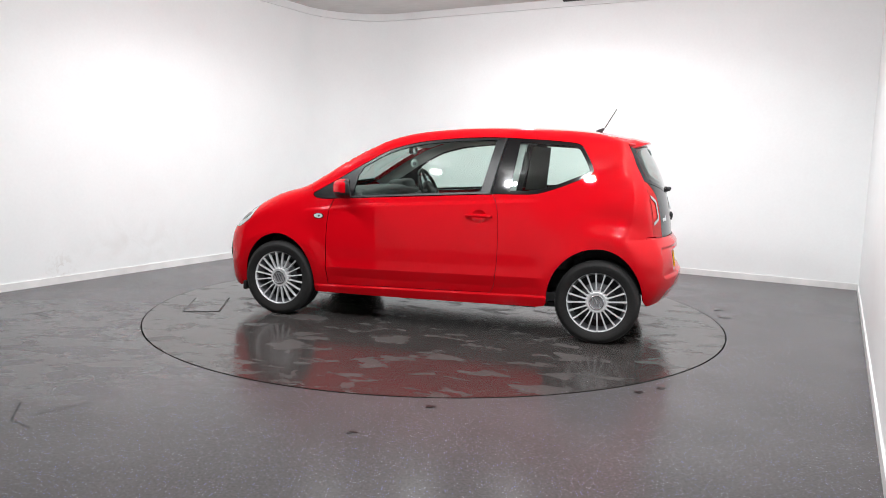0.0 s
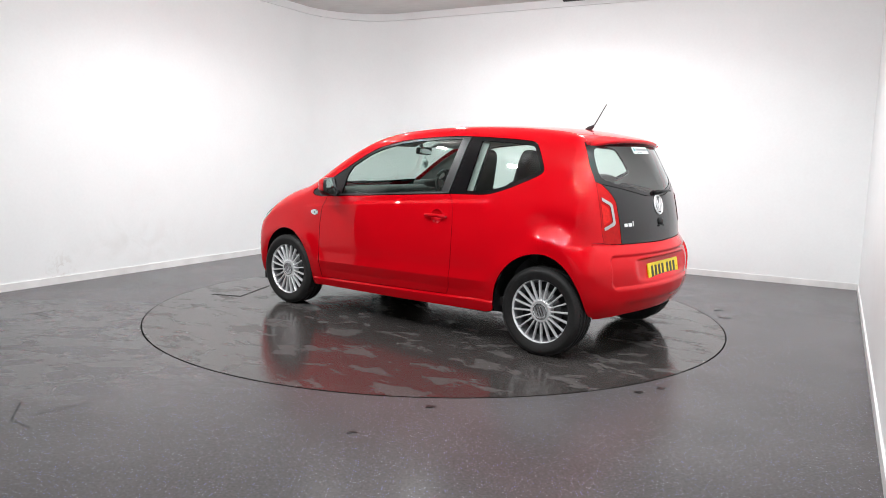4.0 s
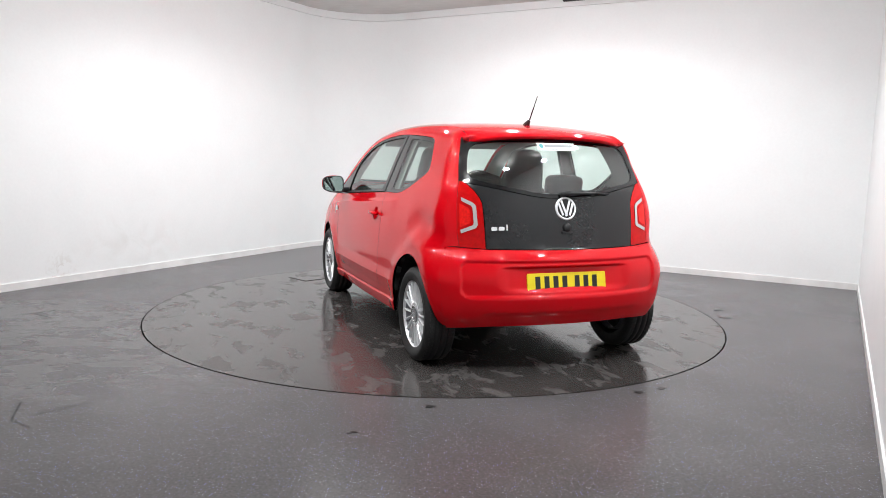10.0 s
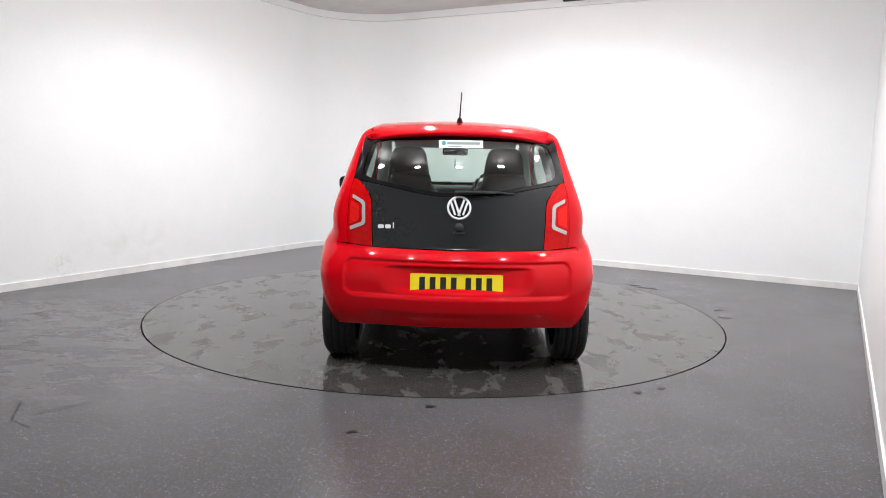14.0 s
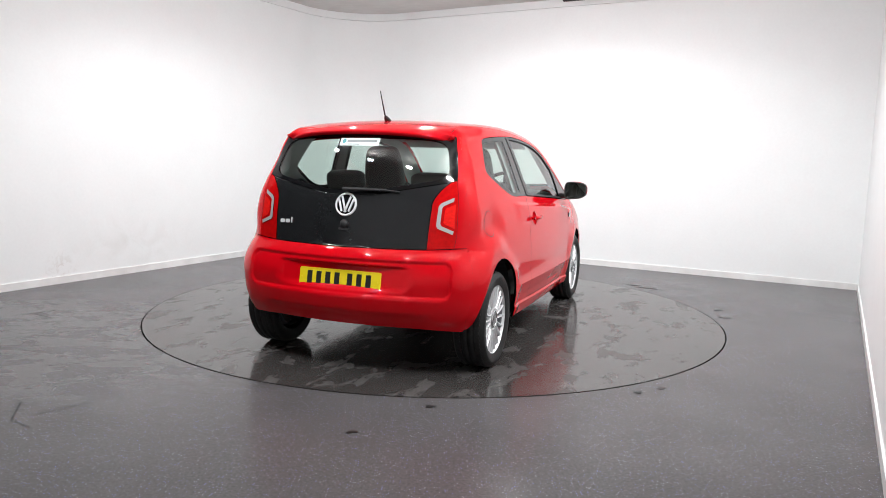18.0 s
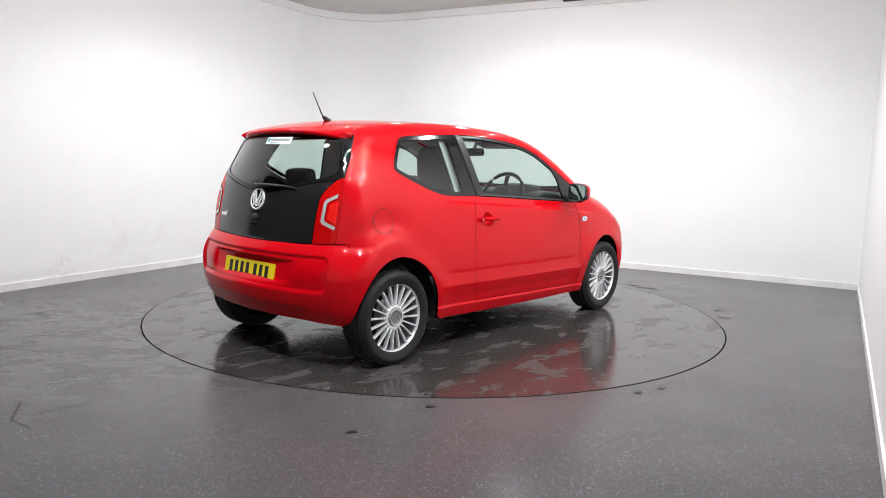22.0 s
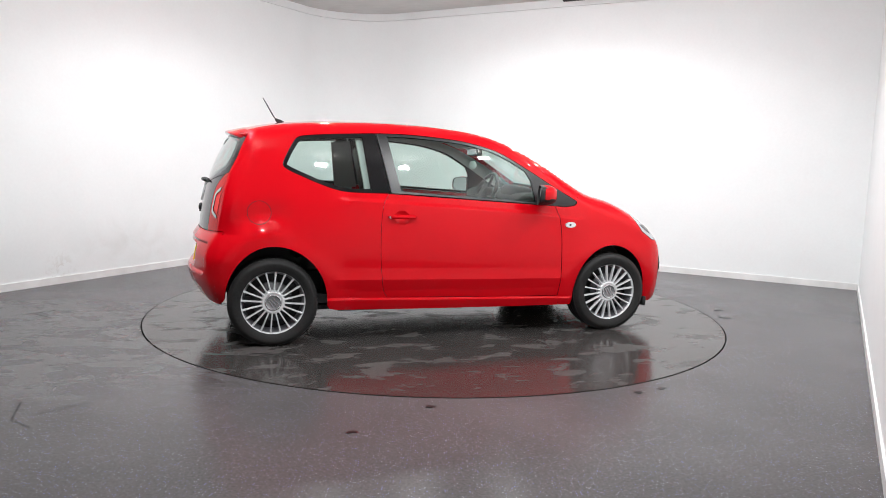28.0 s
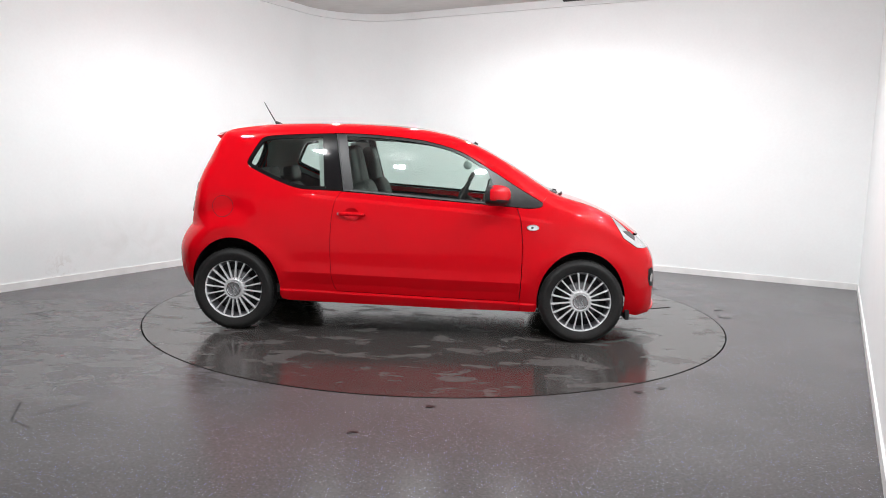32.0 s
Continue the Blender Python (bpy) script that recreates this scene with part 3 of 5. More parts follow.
edge_y = lambda z: float(np.interp(z, [q[1] for q in EDGE], [q[0] for q in EDGE]))

roof_line = seam(-1.385, 0.985, 60)
TOPZ = REAR45[-1]
side_chains = [
    ([JOINT_R] + arch(ARCH_R, 137, -8, 30) + [(-0.868, 0.262), (-0.852, 0.238)], 2),
    ([(-0.852, 0.238), (-0.80, 0.226), (-0.4, 0.216), (0.4, 0.204), (0.800, 0.202)], 2),
    ([(0.800, 0.202), (0.790, 0.2685)], 2),
    (DOOR_LOW[::-1], 2),
    (GAP_R[::-1], 2), (BELT_Q, 2), (HEAD, 2),
    ([HEAD[-1], BASE_A], 2),
    (xz(roof_line[::-1]) + [(TOPZ[0], TOPZ[2])], 0),
    (xz(REAR45[::-1]), 0),
    ([(REAR45[0][0], REAR45[0][2]), JOINT_R], 2),
]
wrap_chains = [
    (yz(REAR45), 0), ([(TOPZ[1], TOPZ[2]), (0.556, 1.362)], 2), (EDGE[::-1], 2), ([EDGE[0], (REAR45[0][1], REAR45[0][2])], 2),
]
creases = np.array([(x, f(x) + d) for f, ds in ((shoulder, (-0.008, 0.0, 0.007, 0.014, 0.021, 0.028, 0.036)), (sill, (-0.024, -0.018, -0.012, -0.006, 0.0, 0.006)), (ledge_z, (-0.012, -0.002, 0.002, 0.012)))
                    for d in ds for x in np.arange(-0.9, 1.0, 0.02)])
side_patches = [patch(side_chains, 1, grid=0.018, extra=creases), patch(wrap_chains, 0, -1, grid=0.02, res=0.015)]
door_chains = [(GAP_F, 1), (DOOR_LOW[::-1], 1), (GAP_R[::-1], 1), (BELT[::-1], 1)]
door_patch = [patch(door_chains, 1, holes=[loop(disc_line(-0.372, 0.836, 0.052, 0.048))], grid=0.013, gap=0.003, turn=0.010, extra=creases)]
bonnet_line = seam(0.985, 1.40, 14)
HT = HEAD45[-1]
lamp_top = [tuple(p) for p in surface([(x, y) for x, y in zip(np.linspace(1.40, HT[0], 8), np.linspace(float(seam_y(1.40)), HT[1], 8))], 2)]
fender_chains = [
    (GAP_F[::-1], 1), (NOSE[::-1], 1), ([NOSE[0], BASE_A], 1), (xz(bonnet_line), 1),
    ([(bonnet_line[-1][0], bonnet_line[-1][2]), (1.48, 0.728), LAMP_LOW], 1), ([LAMP_LOW, JOINT_F], 2),
    (arch(ARCH_F, 42, 188, 30) + [(0.906, 0.203)], 2), ([(0.906, 0.203), (0.803, 0.203), (0.790, 0.2685)], 2),
]
fender_patch = [patch(fender_chains, 1, grid=0.022, gap=0.002, extra=creases)]
headlamp_chains = [
    ([LAMP_LOW, (1.48, 0.728), (lamp_top[0][0], lamp_top[0][2])], 1), (xz(lamp_top), 1), (xz(HEAD45[::-1]), 0), ([(HEAD45[0][0], HEAD45[0][2]), LAMP_LOW], 1),
]
headlamp_front = [(yz(HEAD45), 0), ([(HT[1], HT[2]), (0.46, 0.745), (0.44, 0.70), (0.52, 0.66), (HEAD45[0][1], HEAD45[0][2])], 1)]
headlamp_patch = [patch(headlamp_chains, 1, grid=0.02), patch(headlamp_front, 0, 1, grid=0.02)]
fb_side = [
    (arch(ARCH_F, -12, 42, 14), 2), ([JOINT_F, LAMP_LOW], 2), ([LAMP_LOW, (HEAD45[0][0], HEAD45[0][2])], 1), (xz(FRONT45[::-1]), 0),
    ([(FRONT45[0][0], FRONT45[0][2]), (1.60, 0.19), arch(ARCH_F, -12, -12, 1)[0]], 2),
]
fb_front = [(yz(FRONT45), 0), ([(FRONT45[-1][1], 0.66), (0.52, 0.66), (0.44, 0.70), (0.46, 0.745), (-0.46, 0.745), (-0.44, 0.70), (-0.52, 0.66), (-FRONT45[-1][1], 0.66)], 2),
            ([(-y, z) for y, z in yz(FRONT45)][::-1], 0), ([(-FRONT45[0][1], 0.20), (FRONT45[0][1], 0.20)], 2)]
fb_patches = both([patch(fb_side, 1, grid=0.026)]) + [patch(fb_front, 0, 1, grid=0.03)]
rb_side = [
    (arch(ARCH_R, 138, 176, 14) + [(-1.522, 0.288), (-1.550, 0.275)], 2), ([(-1.550, 0.275), (BUMP45[0][0], BUMP45[0][2])], 2), (xz(BUMP45), 0),
    ([(BUMP45[-1][0], BUMP45[-1][2]), JOINT_R], 2),
]
slot = np.array([(y, z) for z in (0.605, 0.612, 0.618, 0.623, 0.628, 0.633, 0.639, 0.646) for y in np.arange(-0.50, 0.51, 0.018)]
                + [(y, z) for z in (0.676, 0.684, 0.692, 0.699, 0.706, 0.712) for y in np.arange(-0.60, 0.61, 0.02)])
low = smooth_line([(BUMP45[0][1], 0.27), (0.60, 0.276), (0.42, 0.283), (0.0, 0.285), (-0.42, 0.283), (-0.60, 0.276), (-BUMP45[0][1], 0.27)], 5)
rb_rear = [(yz(BUMP45[::-1]), 0), (low, 2), ([(-y, z) for y, z in yz(BUMP45)], 0),
           ([(-BUMP45[-1][1], 0.742), (-0.632, 0.738), (-0.488, 0.729), (0.0, 0.724), (0.488, 0.729), (0.632, 0.738), (BUMP45[-1][1], 0.742)], 1)]
rb_patches = both([patch(rb_side, 1, grid=0.026)]) + [patch(rb_rear, 0, -1, grid=0.012, extra=slot)]

for mirrored in (False, True):
    skin("side_panel", side_patches, M_RED, car, "glossy red side panel with sill and pillars", mirrored)
    skin("door", door_patch, M_RED, car, "closed glossy red door", mirrored)
    skin("front_wing", fender_patch, M_RED, car, mirror=mirrored)
skin("front_bumper", fb_patches, M_RED, car)
rear_bumper = skin("rear_bumper", rb_patches, M_RED, car, "glossy red rear bumper with a recess for the plate")

roof_x = np.linspace(-1.385, 0.30, 40)
WS_TOP = [(0.30, float(seam_y(0.30))), (0.335, 0.3), (0.345, 0.0), (0.335, -0.3), (0.30, -float(seam_y(0.30)))]
roof_chains = [([(x, float(seam_y(x))) for x in roof_x], 0), (WS_TOP, 1), ([(x, -float(seam_y(x))) for x in roof_x[::-1]], 0), ([(-1.385, -float(seam_y(-1.385))), (-1.40, 0.0), (-1.385, float(seam_y(-1.385)))], 0)]
skin("roof", [patch(roof_chains, 2, grid=0.05)], M_RED, car)
ws_x = np.linspace(0.30, 0.985, 16)
COWL = [(0.985, 0.590), (1.03, 0.3), (1.05, 0.0), (1.03, -0.3), (0.985, -0.590)]
ws_chains = [([(x, float(seam_y(x))) for x in ws_x], 0), (COWL, 1), ([(x, -float(seam_y(x))) for x in ws_x[::-1]], 0), (WS_TOP[::-1], 1)]
skin("windscreen", [patch(ws_chains, 2, grid=0.05, turn=0)], M_GLASS, car, "clear windscreen")
front_edge = surface([(y, 0.745) for y in np.linspace(HT[1], -HT[1], 14)], 0, 1)
bon_x = np.linspace(0.985, 1.40, 12)
bon_side = [(x, float(seam_y(x))) for x in bon_x] + [(p[0], p[1]) for p in lamp_top[1:]]
bon_chains = [(bon_side, 1), ([(p[0], p[1]) for p in front_edge], 1), ([(x, -y) for x, y in bon_side[::-1]], 1), (COWL[::-1], 1)]
skin("bonnet", [patch(bon_chains, 2, grid=0.05)], M_RED, car)
M_BOWL = plain("headlamp_bowl", (0.16, 0.165, 0.17), 0.2, metal=0.6, grain=0.4, scale=50, bump=0.0)
M_HEAD = plain("headlamp_cover", (0.55, 0.56, 0.57), 0.15, metal=0.4, grain=0.35, scale=30, bump=0.0, coat=1.0)
for mirrored in (False, True):
    skin("headlamp", headlamp_patch, M_HEAD, car, "clear headlamp", mirrored)

# glazing seen from the side: the whole dark band of glass and frames
SAIL_X = [(0.575, 1.160), (0.612, 0.926)]
BP = [(-0.520, 1.391), (-0.440, 0.9925)]


def part_line(line, a, b):
    return [p for p in line if a <= p[0] <= b]


head_door = part_line(HEAD, -0.505, 0.57)
belt_door = [p for p in BELT if -0.43 <= p[0] <= 0.612]


def shrink(pts, d):
    P, _ = outline([(pts + [pts[0]], 1)], d, 0.02)
    return [tuple(p) for p in P]


GLASS_D = shrink([(-0.468, 1.388)] + [(x, z) for x, z in head_door if x > -0.45] + [(0.600, 1.10), (0.628, 0.930)] + [(x, z) for x, z in belt_door if x > -0.36] + [(-0.385, 0.992)], 0.020)
QW = [p for p in BELT_Q if p[0] < -0.60] + [p for p in HEAD if p[0] < -0.62]
GLASS_Q = shrink(QW + [(-0.590, 1.381), (-0.545, 0.998)], 0.026)
frame_door = [([BP[0]] + part_line(HEAD, -0.515, 0.92) + [HEAD[-1]], 1), (NOSE, 1), ([p for p in BELT if p[0] > -0.435] + [BP[1], BP[0]], 1)]
frame_rear = [([BP[0], BP[1], (-0.453, 0.993)] + BELT_Q[1:] + part_line(HEAD, -0.95, -0.525), 1)]
for mirrored in (False, True):
    f = skin("door_frame", [patch(frame_door, 1, holes=[loop(GLASS_D)], grid=0.03, gap=0.003, sink=0.002)], M_FRAME, car, "black window frame and mirror sail", mirrored)
    skin("door_window", [patch(loop(GLASS_D), 1, grid=0.04, turn=0, sink=0.009)], M_GLASS, f, "clear greenish door glass", mirrored)
    q = skin("quarter_frame", [patch(frame_rear, 1, holes=[loop(GLASS_Q)], grid=0.03, gap=0.003, sink=0.002)], M_FRIT, car, "gloss black pillar and window border", mirrored)
    skin("quarter_window", [patch(loop(GLASS_Q), 1, grid=0.04, turn=0, sink=0.004)], M_GLASS, q, "clear greenish quarter glass", mirrored)
    foot = [p for p in BELT if -0.43 <= p[0] <= 0.70]
    seal = loop([(x, z + 0.004) for x, z in foot] + [(x, z + 0.013) for x, z in foot[::-1]])
    skin("window_seal", [patch(seal, 1, grid=0.02, gap=0, sink=-0.003, turn=0.004)], M_SEAL, f, "dark grey rubber window seal", mirrored)
    strip = [([(-0.516, 1.386), (-0.507, 1.386), (-0.427, 0.998), (-0.436, 0.998), (-0.516, 1.386)], 2)]
    skin("pillar_strip", [patch(strip, 1, grid=0.03, gap=0, sink=-0.001)], M_PILLAR, f, "satin grey strip on the door pillar", mirrored)

# tail: lamps, glass and black lid seen from behind
INNER = [(0.576, 1.101), (0.535, 1.055), (0.510, 1.015), (0.499, 0.985), (0.488, 0.729)]
VEE = [(0.612, 1.116), (0.576, 1.101), (0.45, 1.078), (0.32, 1.053), (0.20, 1.031), (0.12, 1.022)]
SILL_G = smooth_line(VEE + [(0.0, 1.020)] + [(-y, z) for y, z in VEE[::-1]], 4)
UP = [q for q in EDGE if q[1] > 1.118]
lid_chains = [([(0.576, 1.101)] + [q for q in SILL_G if abs(q[0]) < 0.57] + [(-0.576, 1.101)], 1), ([(-y, z) for y, z in INNER], 1),
              ([(-0.488, 0.729), (0.0, 0.724), (0.488, 0.729)], 1), (INNER[::-1], 1)]
tailgate = skin("tailgate", [patch(lid_chains, 0, -1, grid=0.03, gap=0.0025)], M_BLACK, car, "closed satin black tailgate")
glass_out = [(SILL_G, 1), ([(-y, z) for y, z in UP], 1), ([(-0.556, 1.362), (0.0, 1.380), (0.556, 1.362)], 1), (UP[::-1], 1)]
CLEAR = smooth_line([(0.0, 1.350), (0.30, 1.345), (0.45, 1.334), (0.520, 1.300), (0.550, 1.21), (0.556, 1.150), (0.515, 1.117), (0.40, 1.092), (0.30, 1.073), (0.20, 1.055), (0.12, 1.045), (0.0, 1.042)], 5)
CLEAR = CLEAR + [(-y, z) for y, z in CLEAR[::-1][1:-1]]
skin("rear_glass_border", [patch(glass_out, 0, -1, holes=[loop(CLEAR)], grid=0.03, gap=0.002)], M_FRIT, tailgate, "gloss black glass border")
skin("rear_window", [patch(loop(CLEAR), 0, -1, grid=0.04, turn=0, sink=0.003)], M_GLASS_R, tailgate, "clear greenish rear window")
lamp_chains = [([(0.488, 0.729)] + INNER[::-1][1:] + [(0.612, 1.116)], 1), ([q for q in EDGE if q[1] < 1.116][::-1] + [(0.632, 0.738)], 1), ([(0.632, 0.738), (0.488, 0.729)], 1)]
GUIDE = [(0.612, 1.020), (0.548, 0.988), (0.535, 0.971), (0.531, 0.863), (0.540, 0.848), (0.620, 0.816), (0.625, 0.835), (0.558, 0.863), (0.552, 0.875), (0.555, 0.962), (0.563, 0.973), (0.612, 0.998)]
for mirrored in (False, True):
    lamp = skin("tail_lamp", [patch(lamp_chains, 0, -1, grid=0.02, gap=0.002, res=0.012)], M_LAMP, car, "red tail lamp with a clear bracket-shaped inset", mirrored)
    skin("lamp_inset", [patch(loop(GUIDE), 0, -1, grid=0.012, gap=0.0, sink=-0.004, turn=0.006, res=0.008)], M_GUIDE, lamp, "clear bracket-shaped lens", mirrored)
    core = [(0.624, 0.985), (0.578, 0.962), (0.570, 0.950), (0.567, 0.884), (0.575, 0.872), (0.628, 0.848)]
    skin("lamp_core", [patch(loop(core), 0, -1, grid=0.012, gap=0.0, sink=-0.002, turn=0.003, res=0.008)], M_CORE, lamp, "bright red inner lens", mirrored)

# roof spoiler: a lip over the rear glass
ys = np.linspace(-0.548, 0.548, 41)
V, Fc = [], []
for y in ys:
    e = abs(y) / 0.548
    z0 = float(top_x(-1.385)) - 0.095 * y * y
    xs = -1.492 + 0.20 * y * y + 0.085 * e**6
    drop = -0.026 * e**6
    V += [(-1.36, y, z0 + 0.010 + drop), (-1.40, y, z0 + 0.001 + drop), (xs + 0.012, y, z0 - 0.019 + drop), (xs, y, z0 - 0.026 + drop), (xs + 0.004, y, z0 - 0.036 + drop), (xs + 0.022, y, z0 - 0.046 + drop), (-1.40 + 0.08 * y * y, y, z0 - 0.040 + drop)]
for i in range(40):
    for k in range(6):
        Fc.append((i * 7 + k, i * 7 + k + 1, i * 7 + 8 + k, i * 7 + 7 + k))
Fc += [tuple(range(7))[::-1], tuple(40 * 7 + k for k in range(7))]
mesh_ob("spoiler", V, Fc, M_RED, car)

# underside and wheel housings
under = box_bm(-1.30, 1.45, -0.66, 0.66, 0.21, 0.24)
box_bm(-0.79, 0.86, -0.750, 0.750, 0.212, 0.235, bm=under)
part("underbody", under, M_TRIM, car)
for sx, spec in ((-1.21, ARCH_R), (1.21, ARCH_F)):
    for sy in (1, -1):
        V, Fc = [], []
        for i in range(25):
            t = radians(-12 + 204 * i / 24)
            cx, cz, ab, af, b = spec
            x, z = cx + ((af if math.cos(t) > 0 else ab) + 0.012) * math.cos(t), cz + (b + 0.012) * math.sin(t)
            z = max(z, 0.315 if abs(x) > 1.21 else 0.235)
            V += [(x, sy * 0.80, z), (x, sy * 0.50, z), (cx, sy * 0.50, cz)]
        for i in range(24):
            Fc += [(3 * i, 3 * i + 1, 3 * i + 4, 3 * i + 3), (3 * i + 1, 3 * i + 2, 3 * i + 5, 3 * i + 4)]
        lip = surface([(x, max(z, 0.30)) for x, y, z in V], 1)[:, 1] - 0.014
        V = [(x, y if abs(y) < 0.6 else math.copysign(min(0.772, w), y), z) for (x, y, z), w in zip(V, lip)]
        mesh_ob("wheel_housing", V, Fc, M_TRIM, car, smooth=False)

# ---- wheels ----
M_GREYCAP = plain("grey_cap", (0.28, 0.28, 0.29), 0.35, metal=0.3)
T = [(0.204, -0.084), (0.222, -0.094), (0.250, -0.0965), (0.272, -0.088), (0.283, -0.074), (0.2865, -0.060)]
for gy in (-0.040, 0.0, 0.040):
    T += [(0.287, gy - 0.0055), (0.280, gy - 0.004), (0.280, gy + 0.004), (0.287, gy + 0.0055)]
T += [(0.2865, 0.060), (0.283, 0.074), (0.272, 0.088), (0.262, 0.0935), (0.258, 0.0975), (0.250, 0.0965), (0.232, 0.0970), (0.228, 0.0945), (0.222, 0.094), (0.204, 0.084)]
V, Fc = lathe([(0.197, 0.066), (0.199, 0.070), (0.204, 0.079), (0.209, 0.086), (0.213, 0.086), (0.214, 0.080), (0.210, 0.074)], 72)
wheel = mesh_ob("wheel", V, Fc, M_ALLOY, car, "silver multi-spoke alloy wheel with a black tyre")
# barrel coloured darker than the alloy, for the shade between the spokes
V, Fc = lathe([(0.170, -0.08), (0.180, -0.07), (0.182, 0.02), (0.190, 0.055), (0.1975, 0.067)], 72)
mesh_ob("barrel", V, Fc, M_BARREL, wheel, "wheel barrel, its dark grey holding the shade behind the spokes")
V, Fc = lathe(T, 96)
mesh_ob("tyre", V, Fc, M_RUBBER, wheel, "black rubber tyre")
# blocks on the tread's shoulders
bm = bmesh.new()
for i in range(60):
    for sgn in (-1, 1):
        m = Matrix.Rotation(2 * math.pi * i / 60, 4, "Y") @ Matrix.Translation((0, sgn * 0.060, 0.2835)) @ Matrix.Rotation(sgn * 0.25, 4, "Z") @ Matrix.Diagonal((0.022, 0.028, 0.0075, 1))
        bmesh.ops.create_cube(bm, size=1.0, matrix=m)
tagged(part("tread", bm, M_RUBBER, wheel), kind="stuff")
V, Fc = lathe([(0.0005, 0.071), (0.052, 0.0725), (0.057, 0.0705), (0.060, 0.0745), (0.069, 0.074), (0.076, 0.066), (0.079, 0.050), (0.078, 0.0)], 48)
mesh_ob("hub", V, Fc, M_ALLOY, wheel)
V, Fc = lathe([(0.0005, 0.076), (0.043, 0.0765), (0.046, 0.079), (0.051, 0.079), (0.053, 0.074)], 40)
cap = mesh_ob("centre_cap", V, Fc, M_GREYCAP, wheel, "grey centre cap with a silver ring")
ring_v, ring_f = lathe([(0.043, 0.0765), (0.0445, 0.0805), (0.050, 0.0805), (0.052, 0.0765)], 40)
mesh_ob("cap_ring", ring_v, ring_f, M_CHROME, wheel)
bm = bmesh.new()
for k, (x, z, a) in enumerate([(-0.019, 0.0, 0.32), (0.0, 0.0, 0.32), (0.019, 0.0, 0.32)]):
    bmesh.ops.create_cube(bm, size=1.0, matrix=Matrix.Translation((x, 0.0775, z)) @ Matrix.Rotation(a, 4, "Y") @ Matrix.Diagonal((0.008, 0.003, 0.062, 1)))
part("cap_emblem", bm, M_CHROME, wheel)
bm = bmesh.new()
sec = [(0.070, 0.0060, 0.074, 0.050), (0.11, 0.0050, 0.0765, 0.052), (0.16, 0.0054, 0.0775, 0.054), (0.199, 0.0074, 0.0765, 0.056)]
rows = []
for r, w, front, backy in sec:
    rows.append([bm.verts.new(p) for p in ((-w, backy, r), (-w * 0.95, front - 0.006, r), (-w * 0.5, front, r), (w * 0.5, front, r), (w * 0.95, front - 0.006, r), (w, backy, r))])
for a, b in zip(rows, rows[1:]):
    for k in range(5):
        bm.faces.new((a[k], a[k + 1], b[k + 1], b[k]))
    bm.faces.new((a[5], a[0], b[0], b[5]))
bm.faces.new(rows[0])
bm.faces.new(rows[-1][::-1])
spoke = part("spoke", bm, M_ALLOY, wheel)
for i in range(1, 20):
    s = new("spoke", spoke.data)
    s.parent = wheel
    s.matrix_basis = Matrix.Rotation(2 * math.pi * i / 20, 4, "Y")
V, Fc = lathe([(0.0005, 0.030), (0.128, 0.030), (0.130, 0.020), (0.130, 0.012)], 48)
mesh_ob("brake_disc", V, Fc, M_STEEL, wheel, "dull grey steel brake disc")
V, Fc = lathe([(0.0005, -0.01), (0.181, -0.01)], 40)
mesh_ob("backing_plate", V, Fc, M_TRIM, wheel, "black brake backing plate")
WY = 0.698
spots = [pose(1.21, WY, 0.287, 0, 9, 0), pose(-1.21, WY, 0.287, 0, 4, 0), pose(1.21, -WY, 0.287, 0, 7, 180), pose(-1.21, -WY, 0.287, 0, 13, 180)]
wheel.matrix_basis = spots[0]
for m in spots[1:]:
    copy_thing(wheel, m)

# ---- fittings on the body ----


def box_part(name, size, m, mat, parent, label="", bevel=0.0):
    sx, sy, sz = (s / 2 for s in size)
    bm = box_bm(-sx, sx, -sy, sy, -sz, sz, bevel)
    bmesh.ops.transform(bm, matrix=m, verts=bm.verts)
    return part(name, bm, mat, parent, label, smooth=bevel > 0)


# licence plate in the recess, leaning forward at the top
PL = Matrix.Translation((-1.7055, 0.005, 0.539)) @ Matrix.Rotation(radians(10), 4, "Y") @ Matrix.Rotation(radians(90), 4, "Z") @ Matrix.Rotation(radians(90), 4, "X") @ Matrix.Rotation(radians(180), 4, "Y")


def round_rect(w, h, r, n=5):
    out = []
    for cx, cy, a in ((w / 2 - r, h / 2 - r, 0), (-w / 2 + r, h / 2 - r, 90), (-w / 2 + r, -h / 2 + r, 180), (w / 2 - r, -h / 2 + r, 270)):
        out += [(cx + r * math.cos(radians(a + 90 * i / n)), cy + r * math.sin(radians(a + 90 * i / n))) for i in range(n + 1)]
    return out


plate = part("number_plate", prism_bm(round_rect(0.52, 0.111, 0.009), -0.006, 0.0, PL), M_YELLOW, car, "yellow number plate with black bars")
rimbm = bmesh.new()
o, i_ = round_rect(0.514, 0.105, 0.007), round_rect(0.507, 0.098, 0.005)
vo = [rimbm.verts.new((x, y, 0.0012)) for x, y in o]
vi = [rimbm.verts.new((x, y, 0.0012)) for x, y in i_]
vl = [rimbm.verts.new((x, y, 0.0)) for x, y in o]
for k in range(len(o)):
    j = (k + 1) % len(o)
    rimbm.faces.new((vo[k], vo[j], vi[j], vi[k]))
    rimbm.faces.new((vl[k], vl[j], vo[j], vo[k]))
bmesh.ops.transform(rimbm, matrix=PL, verts=rimbm.verts)
part("plate_border", rimbm, M_YELLOW, plate)
